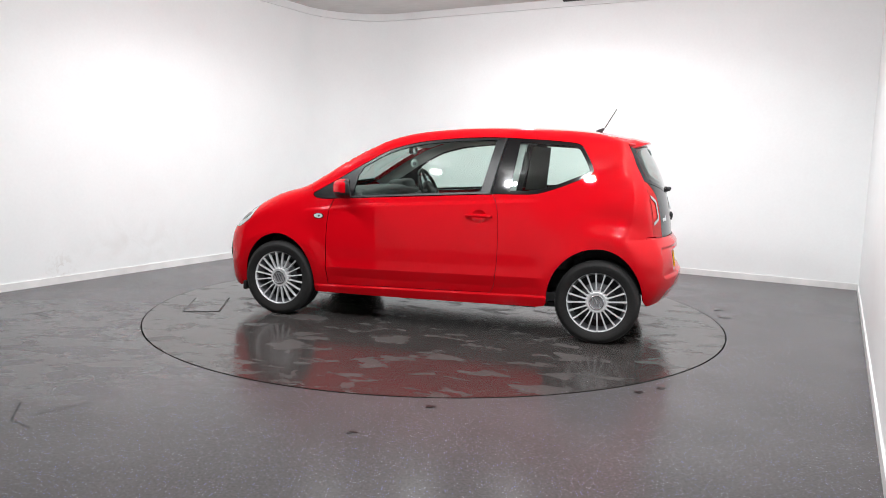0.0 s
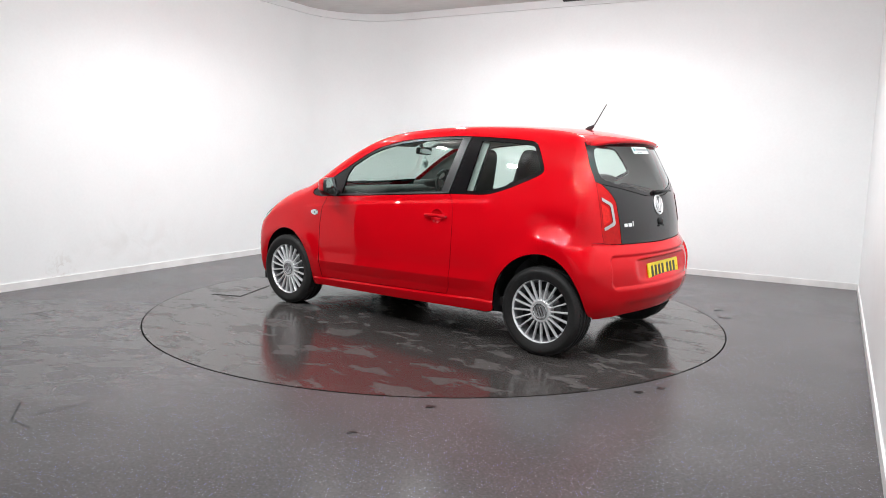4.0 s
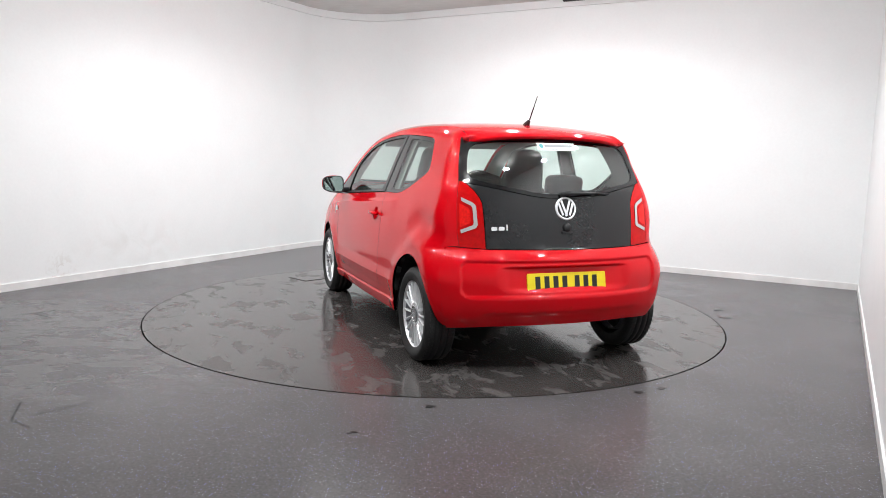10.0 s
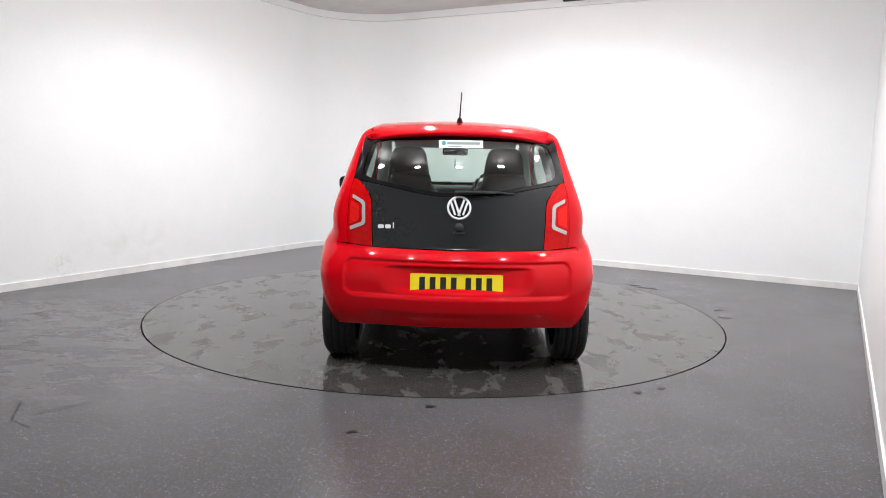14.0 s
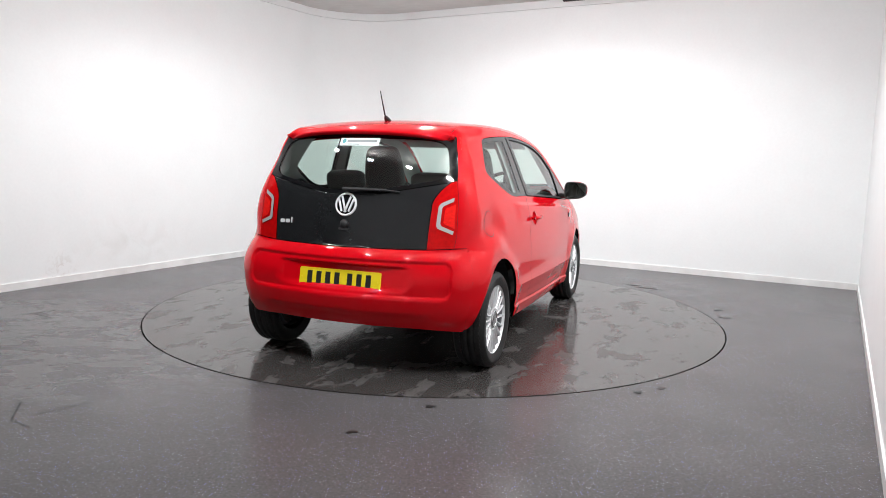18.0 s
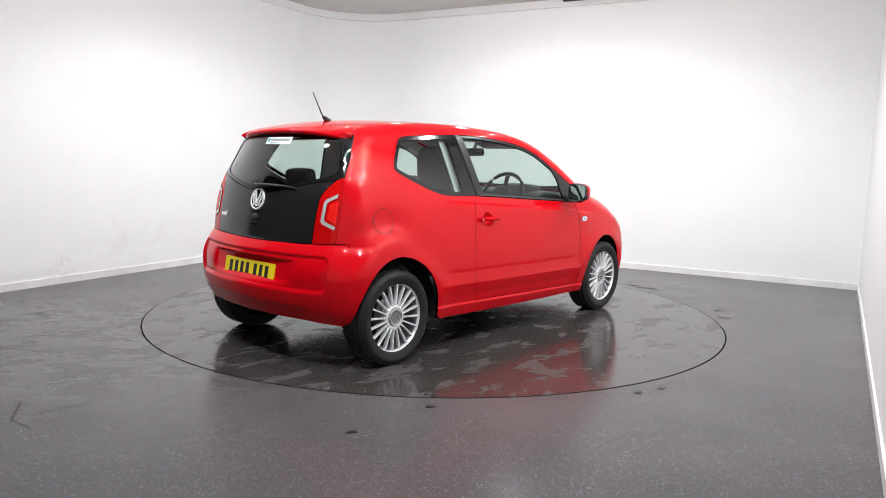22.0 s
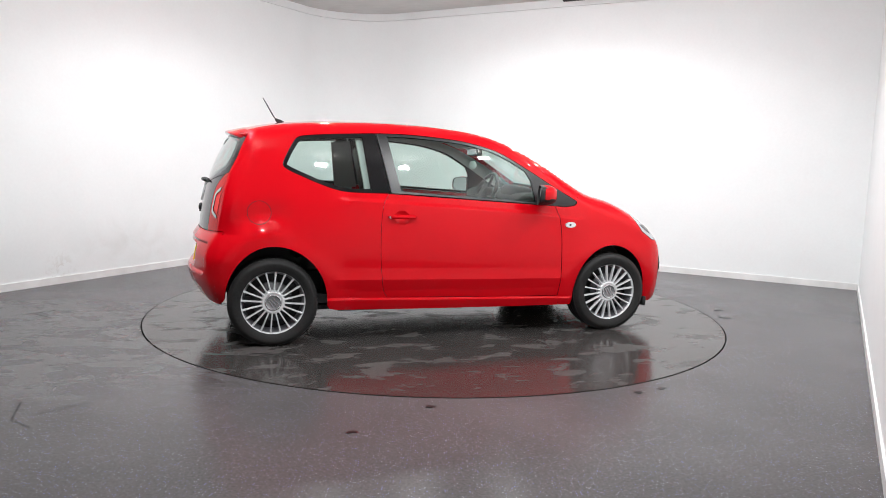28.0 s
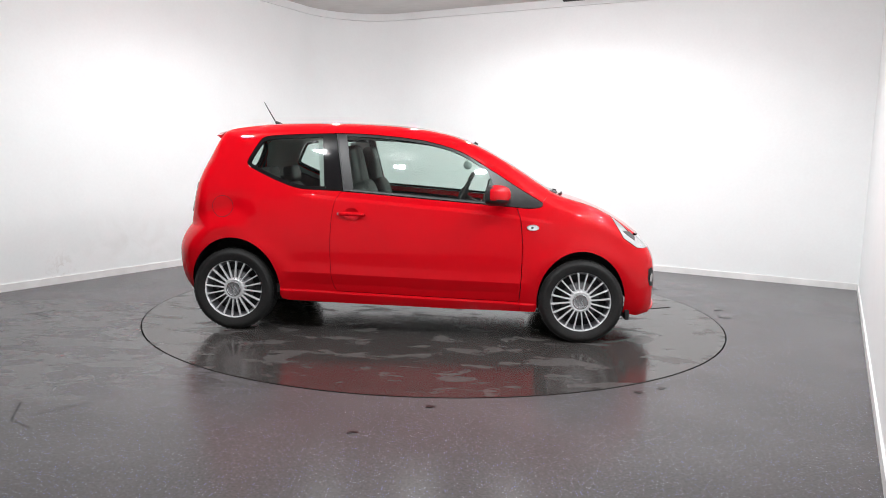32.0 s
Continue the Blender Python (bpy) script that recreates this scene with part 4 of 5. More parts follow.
for x in (-0.193, -0.134, -0.075, -0.016, 0.066, 0.125, 0.184):
    part("plate_bar", prism_bm([(x - 0.016, -0.037), (x + 0.016, -0.037), (x + 0.016, 0.037), (x - 0.016, 0.037)], 0.0, 0.0014, PL), M_INK, plate)
for x in (-0.245, 0.240):
    part("plate_screw", prism_bm(disc_line(x, -0.004, 0.006, 0.006, 12), 0.0, 0.003, PL), M_YELLOW, plate)
holder = part("plate_holder", prism_bm(round_rect(0.30, 0.020, 0.004), -0.006, 0.002, PL @ Matrix.Translation((0, -0.064, 0))), M_TRIM, car, "black plastic plate holder edge")
part("holder_bar", prism_bm(round_rect(0.085, 0.005, 0.001), 0.002, 0.003, PL @ Matrix.Translation((-0.02, -0.064, 0))), M_PAPER, holder)


def on_tail(y, z, lift=0.0):
    """A frame on the tail at (y, z): its x to the right seen from behind, its y up, its z out of the surface."""
    p = surface([(y, z)], 0, -1)
    n = Vector(grad(p)[0])
    xa = Vector((0, -1, 0))
    xa = (xa - n * xa.dot(n)).normalized()
    ya = n.cross(xa)
    m = Matrix((xa, ya, n)).transposed().to_4x4()
    return Matrix.Translation(Vector(p[0]) + n * lift) @ m


def on_side(x, z, sy, lift=0.0):
    p = surface([(x, z)], 1)
    n = Vector(grad(p)[0])
    p = Vector(p[0])
    xa = Vector((-sy, 0, 0))
    n.y *= sy
    p.y *= sy
    xa = (xa - n * xa.dot(n)).normalized()
    ya = n.cross(xa)
    return Matrix.Translation(p + n * lift) @ Matrix((xa, ya, n)).transposed().to_4x4()


# round emblem: ring and plain slanting bars
m = on_tail(0.0, 0.962, 0.001)
V, Fc = lathe([(0.056, 0.0), (0.057, 0.007), (0.066, 0.008), (0.069, 0.0)], 48, "z")
emblem = mesh_ob("emblem", [m @ Vector(v) for v in V], Fc, M_SILVER, car, "round silver emblem of plain bars")
part("emblem_disc", prism_bm(disc_line(0, 0, 0.057, 0.057, 40), 0.0, 0.003, m), M_FRIT, emblem)
for x, y, a, h in ((-0.035, -0.004, 0.33, 0.080), (-0.012, 0.0, 0.33, 0.098), (0.012, 0.0, -0.33, 0.098), (0.035, -0.004, -0.33, 0.080)):
    bm = box_bm(-0.006, 0.006, -h / 2, h / 2, 0.002, 0.008, 0.001, 1)
    bmesh.ops.transform(bm, matrix=m @ Matrix.Translation((x, y, 0)) @ Matrix.Rotation(a, 4, "Z"), verts=bm.verts)
    part("emblem_bar", bm, M_SILVER, emblem)
# small badge of plain silver bars
m = on_tail(0.405, 0.848, 0.001)
badge = part("badge", prism_bm(round_rect(0.034, 0.022, 0.007), 0.0, 0.004, m @ Matrix.Translation((-0.036, -0.002, 0))), M_SILVER, car, "small silver badge of plain bars")
part("badge_bar", prism_bm(round_rect(0.034, 0.022, 0.007), 0.0, 0.004, m @ Matrix.Translation((0.006, -0.002, 0))), M_SILVER, badge)
part("badge_bar", prism_bm(round_rect(0.007, 0.034, 0.002), 0.0, 0.004, m @ Matrix.Translation((0.038, 0.004, 0))), M_SILVER, badge)
# lid lock
m = on_tail(-0.002, 0.852, 0.0)
V, Fc = lathe([(0.026, 0.0), (0.026, 0.008), (0.022, 0.014), (0.010, 0.018), (0.0005, 0.019)], 28, "z")
lock = mesh_ob("lid_lock", [m @ Vector(v) for v in V], Fc, M_TRIM, tailgate, "black round lid lock")
part("lid_grip", prism_bm(round_rect(0.070, 0.012, 0.005), 0.0, 0.010, m @ Matrix.Translation((0, -0.028, 0))), M_TRIM, tailgate)
# bumper cap
m = on_tail(-0.002, 0.392, 0.0)
part("sensor_cap", prism_bm(disc_line(0, 0, 0.010, 0.010, 18), 0.0, 0.002, m), M_LAMP, rear_bumper)
# rear wiper
def surf_pt(y, z, lift):
    p = surface([(y, z)], 0, -1)
    return Vector(p[0]) + Vector(grad(p)[0]) * lift


V, Fc = tube([surf_pt(0.012, 1.040, 0.0), surf_pt(0.012, 1.040, 0.030)], [0.017, 0.014], 18)
wiper = mesh_ob("rear_wiper", V, Fc, M_TRIM, car, "black rear wiper lying along the glass edge")
pts = [surf_pt(y, z, l) for y, z, l in ((0.02, 1.040, 0.026), (-0.04, 1.041, 0.030), (-0.12, 1.043, 0.028), (-0.20, 1.043, 0.022))]
V, Fc = tube(pts, [0.013, 0.012, 0.009, 0.006], 10)
mesh_ob("wiper_arm", V, Fc, M_TRIM, wiper)
pts = [surf_pt(y, z, 0.012) for y, z in ((-0.05, 1.052), (-0.14, 1.050), (-0.23, 1.046), (-0.315, 1.040))]
V, Fc = tube(pts, [0.005, 0.007, 0.007, 0.004], 8)
mesh_ob("wiper_blade", V, Fc, M_TRIM, wiper)

# aerial
ant = Vector((-1.123, 0.0, float(surface([(-1.123, 0.0)], 2)[0][2])))
V, Fc = tube([ant + Vector((0.035, 0, -0.004)), ant + Vector((0.012, 0, 0.010)), ant + Vector((-0.012, 0, 0.026)), ant + Vector((-0.025, 0, 0.042))], [0.020, 0.018, 0.010, 0.0055], 14)
aerial = mesh_ob("aerial", V, Fc, M_TRIM, car, "black raked roof aerial")
V, Fc = tube([ant + Vector((-0.022, 0, 0.036)), (-1.226, -0.006, 1.635)], [0.0045, 0.0030], 10)
mesh_ob("mast", V, Fc, M_TRIM, aerial)

for sy in (1, -1):
    mir = sy < 0
    # door handle over its cup
    cup = skin("handle_cup", [patch(loop(disc_line(-0.372, 0.836, 0.052, 0.048)), 1, grid=0.008, gap=0, turn=0.0, sink=0.0005, res=0.008)], M_RED, car, "red recess behind the handle", mir, False)
    me = cup.data
    for v in me.vertices:
        d = math.hypot((v.co.x + 0.372) / 0.052, (v.co.z - 0.836) / 0.048)
        v.co.y -= sy * 0.024 * max(0.0, 1 - d * d)
    m = on_side(-0.372, 0.836, sy, 0.0)
    pts = []
    for u, l in ((-0.092, 0.010), (-0.080, 0.022), (-0.045, 0.032), (0.0, 0.034), (0.045, 0.032), (0.080, 0.022), (0.092, 0.010)):
        pts.append(m @ Vector((u, 0.002, l)))
    V, Fc = tube(pts, [0.009, 0.013, 0.0125, 0.012, 0.0125, 0.013, 0.009], 14)
    handle = mesh_ob("door_handle", V, Fc, M_RED, car, "red bar handle")
    if sy < 0:
        part("key_lock", prism_bm(disc_line(0, 0, 0.009, 0.009, 16), 0.0, 0.006, on_side(-0.372, 0.836, sy, 0.026) @ Matrix.Translation((-0.084, 0.002, 0))), M_CHROME, handle)
    # side repeater lamp
    rep = skin("repeater", [patch(loop(disc_line(0.866, 0.784, 0.042, 0.021, 32)), 1, grid=0.02, gap=0, sink=-0.004, turn=0.006, res=0.01)], M_CHROME, car, "small oval side repeater lamp", mir)
    skin("repeater_lens", [patch(loop(disc_line(0.866, 0.784, 0.036, 0.016, 28)), 1, grid=0.02, gap=0, sink=-0.0055, turn=0.003, res=0.01)], M_CLEAR, rep, "clear lens", mir)
    skin("repeater_bulb", [patch(loop(disc_line(0.862, 0.784, 0.009, 0.007, 16)), 1, grid=0.02, gap=0, sink=-0.0065, turn=0.001, res=0.01)], M_PILLAR, rep, "", mir)
    # wing mirror: red cap above, black foot below
    toe = 0.040 if sy > 0 else 0.030
    def mirror_form(keep):
        bm = bmesh.new()
        bmesh.ops.create_uvsphere(bm, u_segments=32, v_segments=24, radius=1.0)
        for v in bm.verts:
            c = v.co.copy()
            k = 1 - 0.14 * c.y
            sq = lambda q, p: math.copysign(abs(q) ** p, q)
            x = sq(c.x, 0.85)
            v.co = (0.602 + (0.098 if x > 0 else 0.006) * x * k - toe * c.y, sy * (0.888 + 0.098 * sq(c.y, 0.8)), 1.000 + 0.070 * sq(c.z, 0.62) * k + 0.006 * c.y)
        bmesh.ops.delete(bm, geom=[f for f in bm.faces if (f.calc_center_median().z > 0.975) != keep], context="FACES")
        return bm
    shell = part("wing_mirror", mirror_form(True), M_RED, car, "red wing mirror with black base", smooth=True)
    part("mirror_underside", mirror_form(False), M_TRIM, shell, "black underside", smooth=True)
    bm = bmesh.new()
    ringp = []
    for i in range(28):
        a = 2 * math.pi * i / 28
        sq = lambda q: math.copysign(abs(q) ** 0.55, q)
        ringp.append((sq(math.cos(a)), sq(math.sin(a))))
    lay = [(0.612, 0.98), (0.576, 1.0), (0.569, 0.95), (0.577, 0.90)]
    rows = [[bm.verts.new((x - toe * u * k + 0.007 * w * k, sy * (0.888 + 0.096 * u * k), 1.000 + 0.068 * w * k * (1 - 0.16 * u) + 0.006 * u)) for u, w in ringp] for x, k in lay]
    for a, b in zip(rows, rows[1:]):
        for i in range(28):
            bm.faces.new((a[i], a[(i + 1) % 28], b[(i + 1) % 28], b[i]))
    part("mirror_bezel", bm, M_TRIM, shell, "black bezel", smooth=True)
    bm = bmesh.new()
    bm.faces.new([bm.verts.new((0.5765 - toe * u * 0.9 + 0.007 * w * 0.9, sy * (0.888 + 0.096 * u * 0.9), 1.000 + 0.068 * w * 0.9 * (1 - 0.16 * u) + 0.006 * u)) for u, w in ringp])
    part("mirror_glass", bm, M_MIRROR, shell, "mirror glass")
    V, Fc = tube([(0.66, sy * 0.735, 0.948), (0.650, sy * 0.79, 0.950), (0.620, sy * 0.86, 0.956), (0.610, sy * 0.95, 0.966)], [0.036, 0.030, 0.027, 0.012], 14)
    mesh_ob("mirror_arm", [(x, y, 0.955 + (z - 0.955) * 0.7) for x, y, z in V], Fc, M_TRIM, shell, "black mirror foot")
    # fog lamp recess and lower corner of the front bumper
    fog = skin("fog_recess", [patch(loop([(1.668, 0.515), (1.695, 0.525), (1.716, 0.49), (1.716, 0.39), (1.685, 0.40), (1.668, 0.45)]), 1, grid=0.02, gap=0, sink=-0.002, turn=0.004)], M_TRIM, car, "black fog lamp surround", mir)
    skin("fog_lamp", [patch(loop(disc_line(1.692, 0.455, 0.013, 0.030, 18)), 1, grid=0.02, gap=0, sink=-0.006, turn=0.004)], M_GUIDE, fog, "clear fog lamp", mir)
    # splash flap under the bumper
    bm = box_bm(1.515, 1.545, min(sy * 0.60, sy * 0.75), max(sy * 0.60, sy * 0.75), 0.165, 0.235, 0.008)
    part("splash_flap", bm, M_TRIM, car, "black flap under the bumper", smooth=True)
    # dark bowl inside the headlamp
    skin("headlamp_bowl", [patch(loop([(1.475, 0.775), (1.53, 0.768), (1.562, 0.735), (1.560, 0.712), (1.515, 0.742)]), 1, grid=0.02, gap=0, sink=-0.002, turn=0.003)], M_BOWL, car, "grey headlamp reflector", mir)

# fuel flap on the car's right flank
ring = [(disc_line(-1.292, 0.866, 0.0755, 0.0755, 48) + [disc_line(-1.292, 0.866, 0.0755, 0.0755, 48)[0]], 0)]
hole = [(disc_line(-1.292, 0.866, 0.0720, 0.0720, 48) + [disc_line(-1.292, 0.866, 0.0720, 0.0720, 48)[0]], 0)]
flap = skin("fuel_flap", [patch(hole, 1, grid=0.02, gap=0, sink=-0.0022, turn=0, res=0.008)], M_RED, car, "round red fuel flap", True)
skin("flap_gap", [patch(ring, 1, holes=[hole], grid=0.02, gap=0, sink=-0.0008, turn=0, res=0.008)], M_GAP, flap, "", True)
# lower grille
skin("lower_grille", [patch(loop([(0.45, 0.29), (0.48, 0.40), (0.40, 0.44), (-0.40, 0.44), (-0.48, 0.40), (-0.45, 0.29)]), 0, 1, grid=0.04, gap=0, sink=-0.002, turn=0.004)], M_TRIM, car, "black lower grille")
# chin lip
ly = np.linspace(-0.62, 0.62, 31)
lp = surface([(y, 0.222) for y in ly], 0, 1)
lg = grad(lp)
V, Fc = tube([p + g * 0.012 * (1 - abs(y / 0.62) ** 3) - g * 0.006 for p, g, y in zip(lp, lg, ly)], [0.022 * (1 - 0.8 * abs(y / 0.62) ** 4) for y in ly], 12)
mesh_ob("chin_lip", V, Fc, M_RED, car)
# windscreen wipers and cowl
for y0, y1 in ((-0.12, -0.50), (0.42, 0.02)):
    P = surface([(1.10, y0), (1.085, (y0 + y1) / 2), (1.05, y1)], 2)
    V, Fc = tube([Vector(p) + Vector((0.004, 0, 0.006)) for p in P], [0.009, 0.007, 0.005], 8)
    mesh_ob("wiper", V, Fc, M_TRIM, car, "black windscreen wiper")
skin("cowl", [patch([(COWL + [(x + 0.03, y) for x, y in COWL[::-1]] + [COWL[0]], 2)], 2, grid=0.04, gap=0, sink=-0.003, turn=0.004)], M_TRIM, car, "black scuttle panel")

# hatch let into the turntable
HM = Matrix.Translation((1.762, 0.605, 0.0)) @ Matrix.Rotation(math.atan2(0.427, 0.904), 4, "Z")
bm = bmesh.new()
for w, h, z in ((0.284, 0.568, 0.0035),):
    bm.faces.new([bm.verts.new((x, y, z)) for x, y in ((-w / 2, -h / 2), (w / 2, -h / 2), (w / 2, h / 2), (-w / 2, h / 2))])
bmesh.ops.transform(bm, matrix=HM, verts=bm.verts)
hf = part("hatch_frame", bm, M_GAP, turntable, "black joint round the hatch")
bm = box_bm(-0.130, 0.130, -0.272, 0.272, 0.0, 0.0065, 0.001, 1)
bmesh.ops.transform(bm, matrix=HM, verts=bm.verts)
part("hatch_cover", bm, M_DISC, turntable, "rectangular hatch cover")

# ---- cabin seen through the glass ----
# inner trim behind the pillars, headlining and lid lining
trim_chains = [(BELT_Q, 0), (HEAD, 0), ([HEAD[-1], BASE_A], 0), (xz(roof_line[::-1]), 0),
               ([(roof_line[0][0], roof_line[0][2]), (-1.42, 1.20), (-1.45, 0.95), (-1.0, 0.90), (-0.453, 0.90), (-0.453, 0.993)], 0)]
for mirrored in (False, True):
    skin("inner_trim", [patch(trim_chains, 1, grid=0.05, gap=0, turn=0, sink=0.035)], M_LINER, car, "pale grey pillar lining", mirrored)
    skin("pillar_trim", [patch(loop([(-0.655, 1.36), (-0.50, 1.37), (-0.42, 0.99), (-0.605, 0.99)]), 1, grid=0.05, gap=0, turn=0.02, sink=0.035)], M_LINER, car, "pale grey pillar lining", mirrored)
    skin("door_card", [patch(loop([(-0.45, 0.965), (0.72, 0.895), (0.75, 0.45), (-0.48, 0.45)]), 1, grid=0.08, gap=0, turn=0.02, sink=0.06)], M_CABIN, car, "dark grey door lining", mirrored)
    skin("rear_card", [patch(loop([(-0.47, 0.97), (-0.80, 0.985), (-1.10, 1.10), (-1.40, 1.05), (-1.42, 0.72), (-0.47, 0.5)]), 1, grid=0.08, gap=0, turn=0.02, sink=0.06)], M_CABIN, car, "dark grey rear side lining", mirrored)
for mirrored in (False, True):
    skin("rear_pillar_trim", [patch([(c, 0) for c, _ in wrap_chains], 0, -1, grid=0.05, gap=0, turn=0, sink=0.022)], M_TRIM, car, "black rear pillar lining", mirrored)
roof_in = [([(x, float(seam_y(x)) - 0.005) for x in roof_x], 0), ([(0.30, 0.45), (0.30, -0.45)], 0), ([(x, -float(seam_y(x)) + 0.005) for x in roof_x[::-1]], 0), ([(-1.385, -0.49), (-1.385, 0.49)], 0)]
skin("headlining", [patch(roof_in, 2, grid=0.08, gap=0, turn=0, sink=0.035)], M_LINER, car, "pale grey headlining")
skin("lid_lining", [patch([(q, 0) for q, _ in lid_chains], 0, -1, grid=0.08, gap=0, turn=0, sink=0.04)], M_CABIN, car, "dark lid lining")
bm = box_bm(-1.45, 1.0, -0.70, 0.70, 0.26, 0.32)
part("cabin_floor", bm, M_CABIN, car, "dark carpeted floor")


def blob(name, size, m, mat, parent, label="", power=0.5, taper=0.0):
    """A cushion: a rounded box with soft faces."""
    bm = bmesh.new()
    bmesh.ops.create_uvsphere(bm, u_segments=20, v_segments=14, radius=1.0)
    for v in bm.verts:
        q = [math.copysign(abs(c) ** power, c) for c in v.co]
        k = 1 - taper * q[2]
        v.co = (q[0] * size[0] / 2, q[1] * size[1] / 2 * k, q[2] * size[2] / 2)
    bmesh.ops.transform(bm, matrix=m, verts=bm.verts)
    return part(name, bm, mat, parent, label, smooth=True)


for sy in (1, -1):
    y = 0.345 * sy
    seat = blob("front_seat", (0.50, 0.48, 0.16), pose(-0.02, y, 0.50, 0, -6, 0), M_SEAT, car, "black front seat with built-in headrest", 0.4)
    blob("backrest", (0.15, 0.47, 0.54), pose(-0.31, y, 0.80, 0, -16, 0), M_SEAT, seat, "", 0.42, 0.10)
    blob("headrest", (0.11, 0.29, 0.34), pose(-0.42, y, 1.145, 0, -12, 0), M_SEAT, seat, "", 0.42, 0.16)
    rh = blob("rear_headrest", (0.10, 0.26, 0.13), pose(-1.09, 0.30 * sy, 1.078, 0, -10, 0), M_SEAT, car, "black rear headrest", 0.45)
bench = blob("rear_bench", (0.46, 1.22, 0.16), pose(-0.80, 0, 0.52), M_SEAT, car, "black rear bench seat", 0.35)
blob("bench_back", (0.14, 1.20, 0.50), pose(-1.06, 0, 0.77, 0, -14, 0), M_SEAT, bench, "", 0.35)
box_part("parcel_shelf", (0.40, 1.22, 0.03), pose(-1.33, 0, 0.93, 0, -4, 0), M_CABIN, car, "black parcel shelf", 0.01)
dash = blob("dashboard", (0.52, 1.34, 0.36), pose(0.76, 0, 0.815, 0, 4, 0), M_CABIN, car, "black dashboard with a red pad", 0.35)
box_part("dash_pad", (0.02, 1.22, 0.10), pose(0.505, 0, 0.865, 0, -8, 0), M_RED, dash, "red dashboard pad", 0.008)
blob("instrument_hood", (0.18, 0.30, 0.12), pose(0.62, -0.345, 0.985, 0, 6, 0), M_CABIN, dash, "", 0.5)
pts = [(0.190 * math.cos(2 * math.pi * i / 36), 0.190 * math.sin(2 * math.pi * i / 36), 0) for i in range(37)]
SW = pose(0.360, -0.345, 0.952, 0, -66, 0)
V, Fc = tube([SW @ Vector(p) for p in pts], [0.0145] * 37, 10)
sw = mesh_ob("steering_wheel", V, Fc, M_TRIM, car, "black steering wheel")
blob("wheel_boss", (0.17, 0.17, 0.06), SW, M_TRIM, sw, "", 0.6)
for a in (0, 180, 270):
    bm = box_bm(0.06, 0.18, -0.018, 0.018, -0.008, 0.008, 0.004)
    bmesh.ops.transform(bm, matrix=SW @ Matrix.Rotation(radians(a + 90), 4, "Z"), verts=bm.verts)
    part("wheel_spoke", bm, M_TRIM, sw, smooth=True)
V, Fc = tube([SW @ Vector((0, 0, 0)), (0.62, -0.345, 0.80)], [0.04, 0.05], 12)
mesh_ob("column", V, Fc, M_TRIM, sw)
im = blob("interior_mirror", (0.035, 0.215, 0.062), pose(0.40, 0.0, 1.290, 0, -6, 8), M_TRIM, car, "black interior mirror", 0.35)
box_part("mirror_face", (0.004, 0.19, 0.048), pose(0.383, 0.0, 1.290, 0, -6, 8), M_MIRROR, im, "mirror glass", 0.001)
V, Fc = tube([(0.41, 0, 1.30), (0.45, 0, 1.36)], [0.012, 0.016], 10)
mesh_ob("mirror_stem", V, Fc, M_TRIM, im)
for sy in (1, -1):
    box_part("sun_visor", (0.13, 0.40, 0.014), pose(0.36, 0.30 * sy, 1.345, 0, 20, 0), M_LINER, car, "grey sun visor", 0.005)
V, Fc = lathe([(0.0005, 0.005), (0.030, 0.005), (0.034, 0.0), (0.030, -0.005), (0.0005, -0.005)], 24)
air = mesh_ob("air_freshener", [(0.385 + x, y, 1.185 + z) for x, y, z in V], Fc, M_PAPER, car, "round pale air freshener hanging from the mirror")
part("freshener_disc", prism_bm(disc_line(0, 0, 0.015, 0.015, 16), 0.004, 0.0065, pose(0.385, 0, 1.185, -90, 0, 0)), M_GREY, air)
V, Fc = tube([(0.385, 0, 1.212), (0.385, 0, 1.27)], [0.0015, 0.0015], 6)
mesh_ob("freshener_cord", V, Fc, M_GREY, air)
# sticker inside the rear window
st = [([(0.122, 1.340), (-0.131, 1.342), (-0.131, 1.298), (0.122, 1.296), (0.122, 1.340)], 2)]
sticker = skin("window_sticker", [patch(st, 0, -1, grid=0.05, gap=0, turn=0, sink=-0.0015)], M_PAPER, tailgate, "pale sticker with a teal disc and bars")
skin("sticker_disc", [patch(loop(disc_line(0.095, 1.322, 0.013, 0.013, 16)), 0, -1, grid=0.05, gap=0, turn=0, sink=-0.003)], M_TEAL, sticker)
skin("sticker_bar", [patch(loop([(0.075, 1.330), (-0.115, 1.331), (-0.115, 1.317), (0.075, 1.316)]), 0, -1, grid=0.05, gap=0, turn=0, sink=-0.003)], M_GREY, sticker)
skin("sticker_bar", [patch(loop([(0.07, 1.307), (-0.01, 1.307), (-0.01, 1.302), (0.07, 1.302)]), 0, -1, grid=0.05, gap=0, turn=0, sink=-0.003)], M_GREY, sticker)

# ---- joints, drops and dried marks on the floor ----


def joint(points, width=0.006):
    bm = bmesh.new()
    for (ax, ay), (bx, by) in zip(points, points[1:]):
        d = Vector((bx - ax, by - ay))
        n = Vector((-d.y, d.x)).normalized() * width / 2
        bm.faces.new([bm.verts.new((x, y, 0.004)) for x, y in ((ax + n.x, ay + n.y), (ax - n.x, ay - n.y), (bx - n.x, by - n.y), (bx + n.x, by + n.y))])
    return tagged(part("floor_joint", bm, M_GAP), "thin dark joint in the vinyl floor", kind="structure")


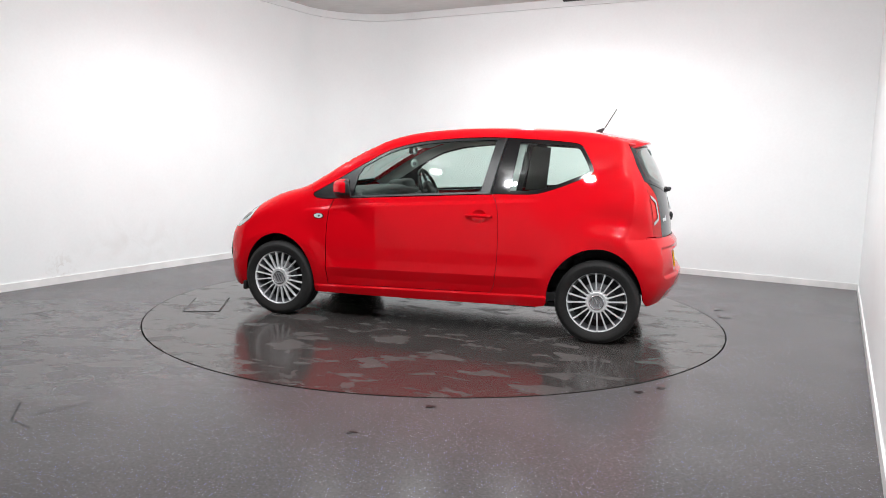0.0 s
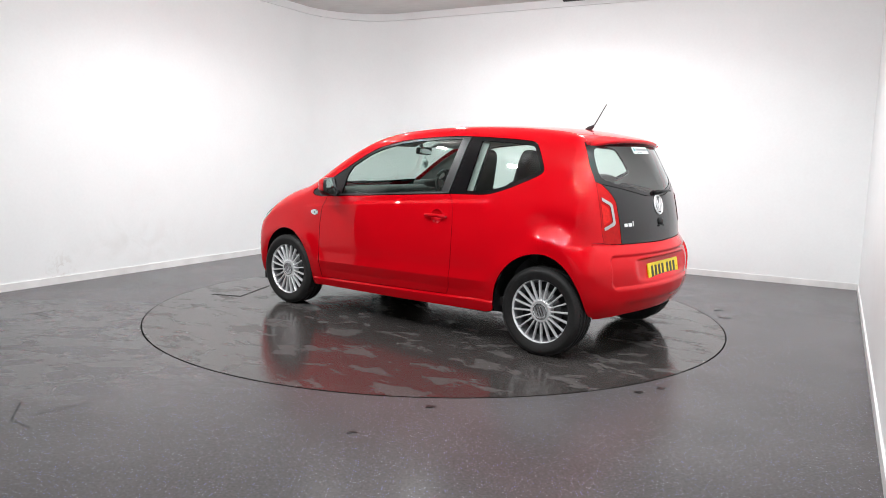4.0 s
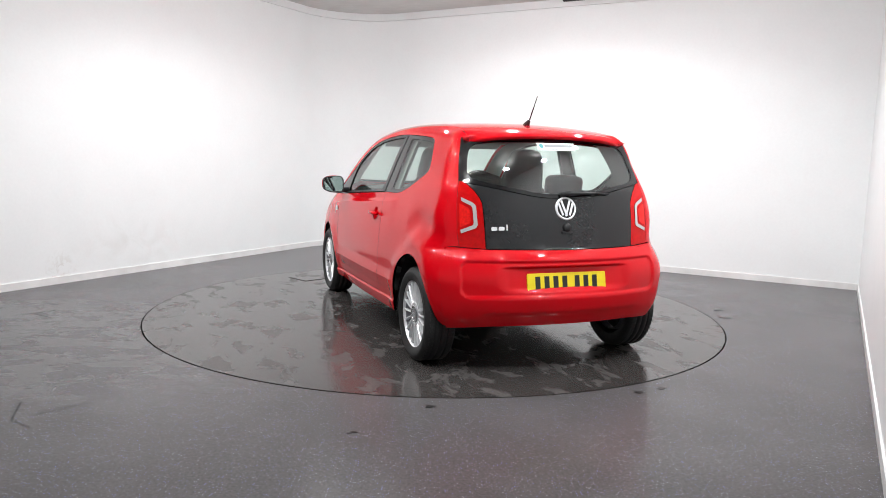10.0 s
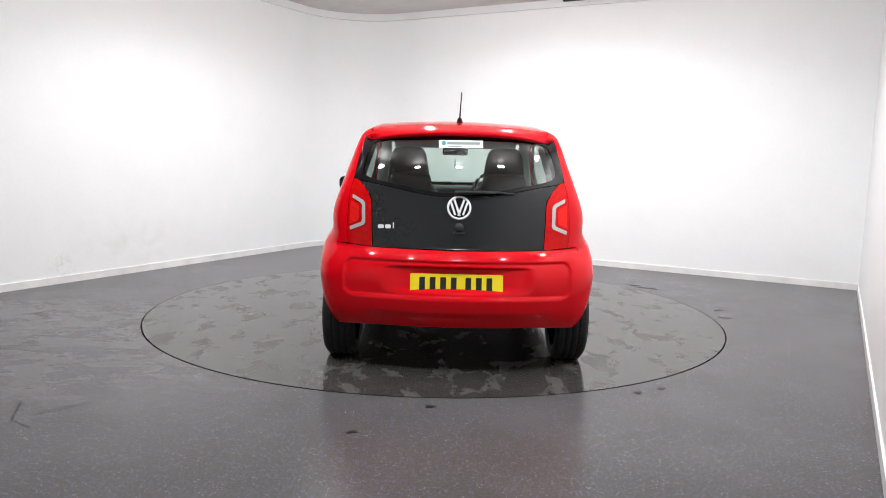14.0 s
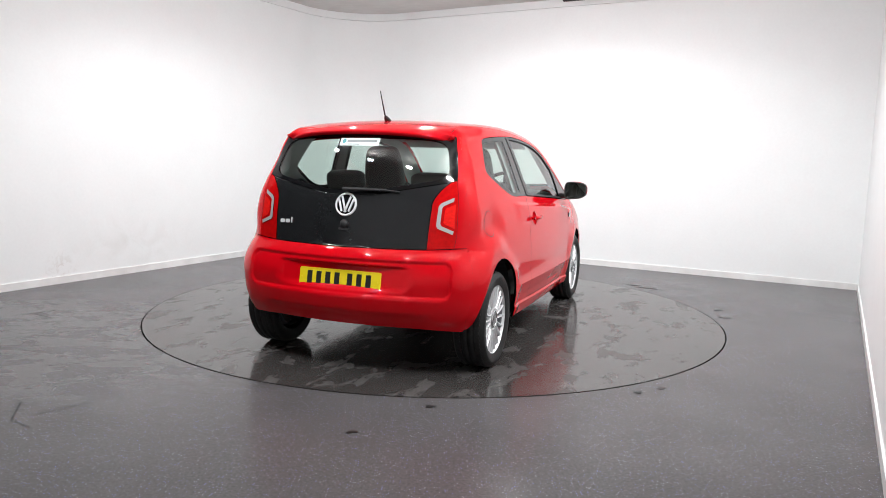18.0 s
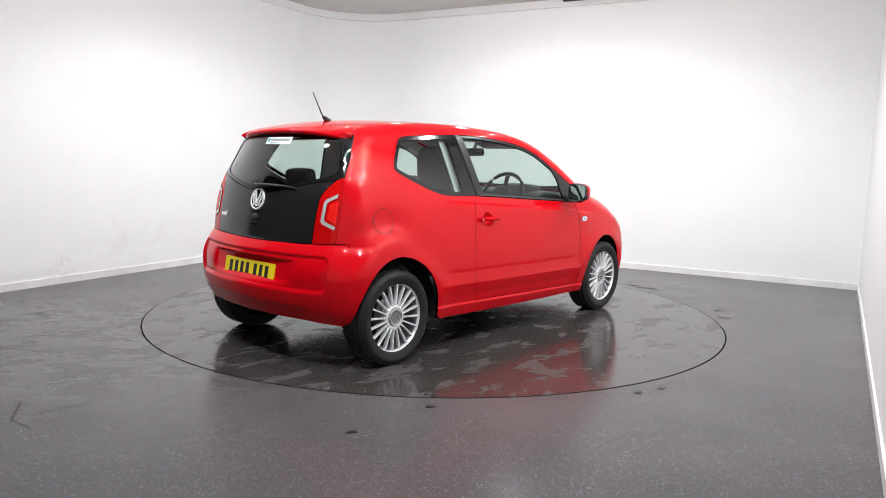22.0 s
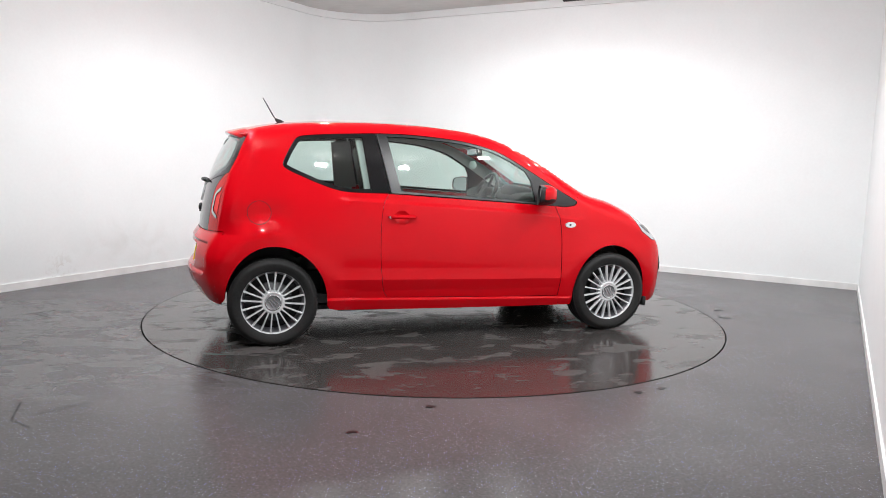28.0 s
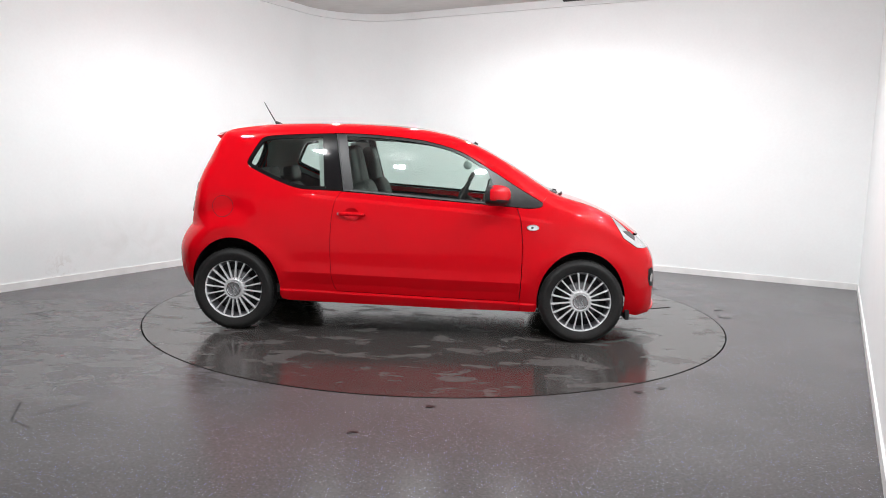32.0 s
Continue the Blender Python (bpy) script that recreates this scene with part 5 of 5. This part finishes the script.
joint([(1.59, -1.77), (2.25, -2.12)], 0.004)
joint([(-2.93, -0.31), (-3.02, -0.46), (-2.86, -0.55)])
joint([(-1.69, -2.37), (-1.86, -2.56)])
joint([(-2.02, -2.40), (-1.93, -2.64), (-1.80, -2.72)], 0.004)
joint([(-2.25, -1.78), (-1.85, -1.62)], 0.004)


def puddle(x, y, rx, ry, turn, mat, name, label, seed):
    rnd = random.Random(seed)
    n = 22
    wob = [1 + 0.25 * math.sin(3 * 2 * math.pi * i / n + seed) + rnd.uniform(-0.12, 0.12) for i in range(n)]
    bm = bmesh.new()
    c = bm.verts.new((0, 0, 0.0044))
    ring = [bm.verts.new((rx * wob[i] * math.cos(2 * math.pi * i / n), ry * wob[i] * math.sin(2 * math.pi * i / n), 0.004)) for i in range(n)]
    for i in range(n):
        bm.faces.new((c, ring[i], ring[(i + 1) % n]))
    ob = part(name, bm, mat, smooth=True)
    ob.matrix_basis = pose(x, y, 0, 0, 0, turn)
    return tagged(ob, label, "stain", "marks on the floor")


M_DROP = plain("damp_spot", (0.034, 0.032, 0.032), 0.3, grain=0.3, bump=0.0, spec=0.2)
M_DRIED = plain("dried_water", (0.11, 0.11, 0.11), 0.5, grain=0.3, scale=40)
for i, (x, y, rx, ry, a) in enumerate([(1.12, -2.04, 0.022, 0.016, 0), (1.27, -1.96, 0.028, 0.014, 20), (-0.01, -2.34, 0.024, 0.014, 0), (-0.36, -2.70, 0.026, 0.014, 10)]):
    puddle(x, y, rx, ry, a, M_DROP, "damp_spot", "small dark damp spot on the vinyl floor", i)
for i, (x, y, rx, ry, a) in enumerate([(2.12, 1.27, 0.10, 0.03, -30), (2.44, 0.27, 0.05, 0.03, 40), (2.02, 1.42, 0.07, 0.025, -30), (2.37, -0.05, 0.05, 0.025, -20)]):
    puddle(x, y, rx, ry, a, M_DRIED, "dried_mark", "pale dried water mark on the vinyl floor", 10 + i)


def motions():
    YAW0, RATE, OX, OY = 162.672, -5.2243, -0.1402, -0.1399
    rows_c, rows_t = [], []
    for t in range(33):
        yaw = YAW0 + RATE * t
        turn = pose(0, 0, 0, 0, 0, yaw)
        rows_c.append((float(t), turn @ pose(OX, OY, 0.002)))
        rows_t.append((float(t), pose(RING_X, RING_Y, 0) @ turn))
    walk(car, rows_c)
    walk(turntable, rows_t)


motions()
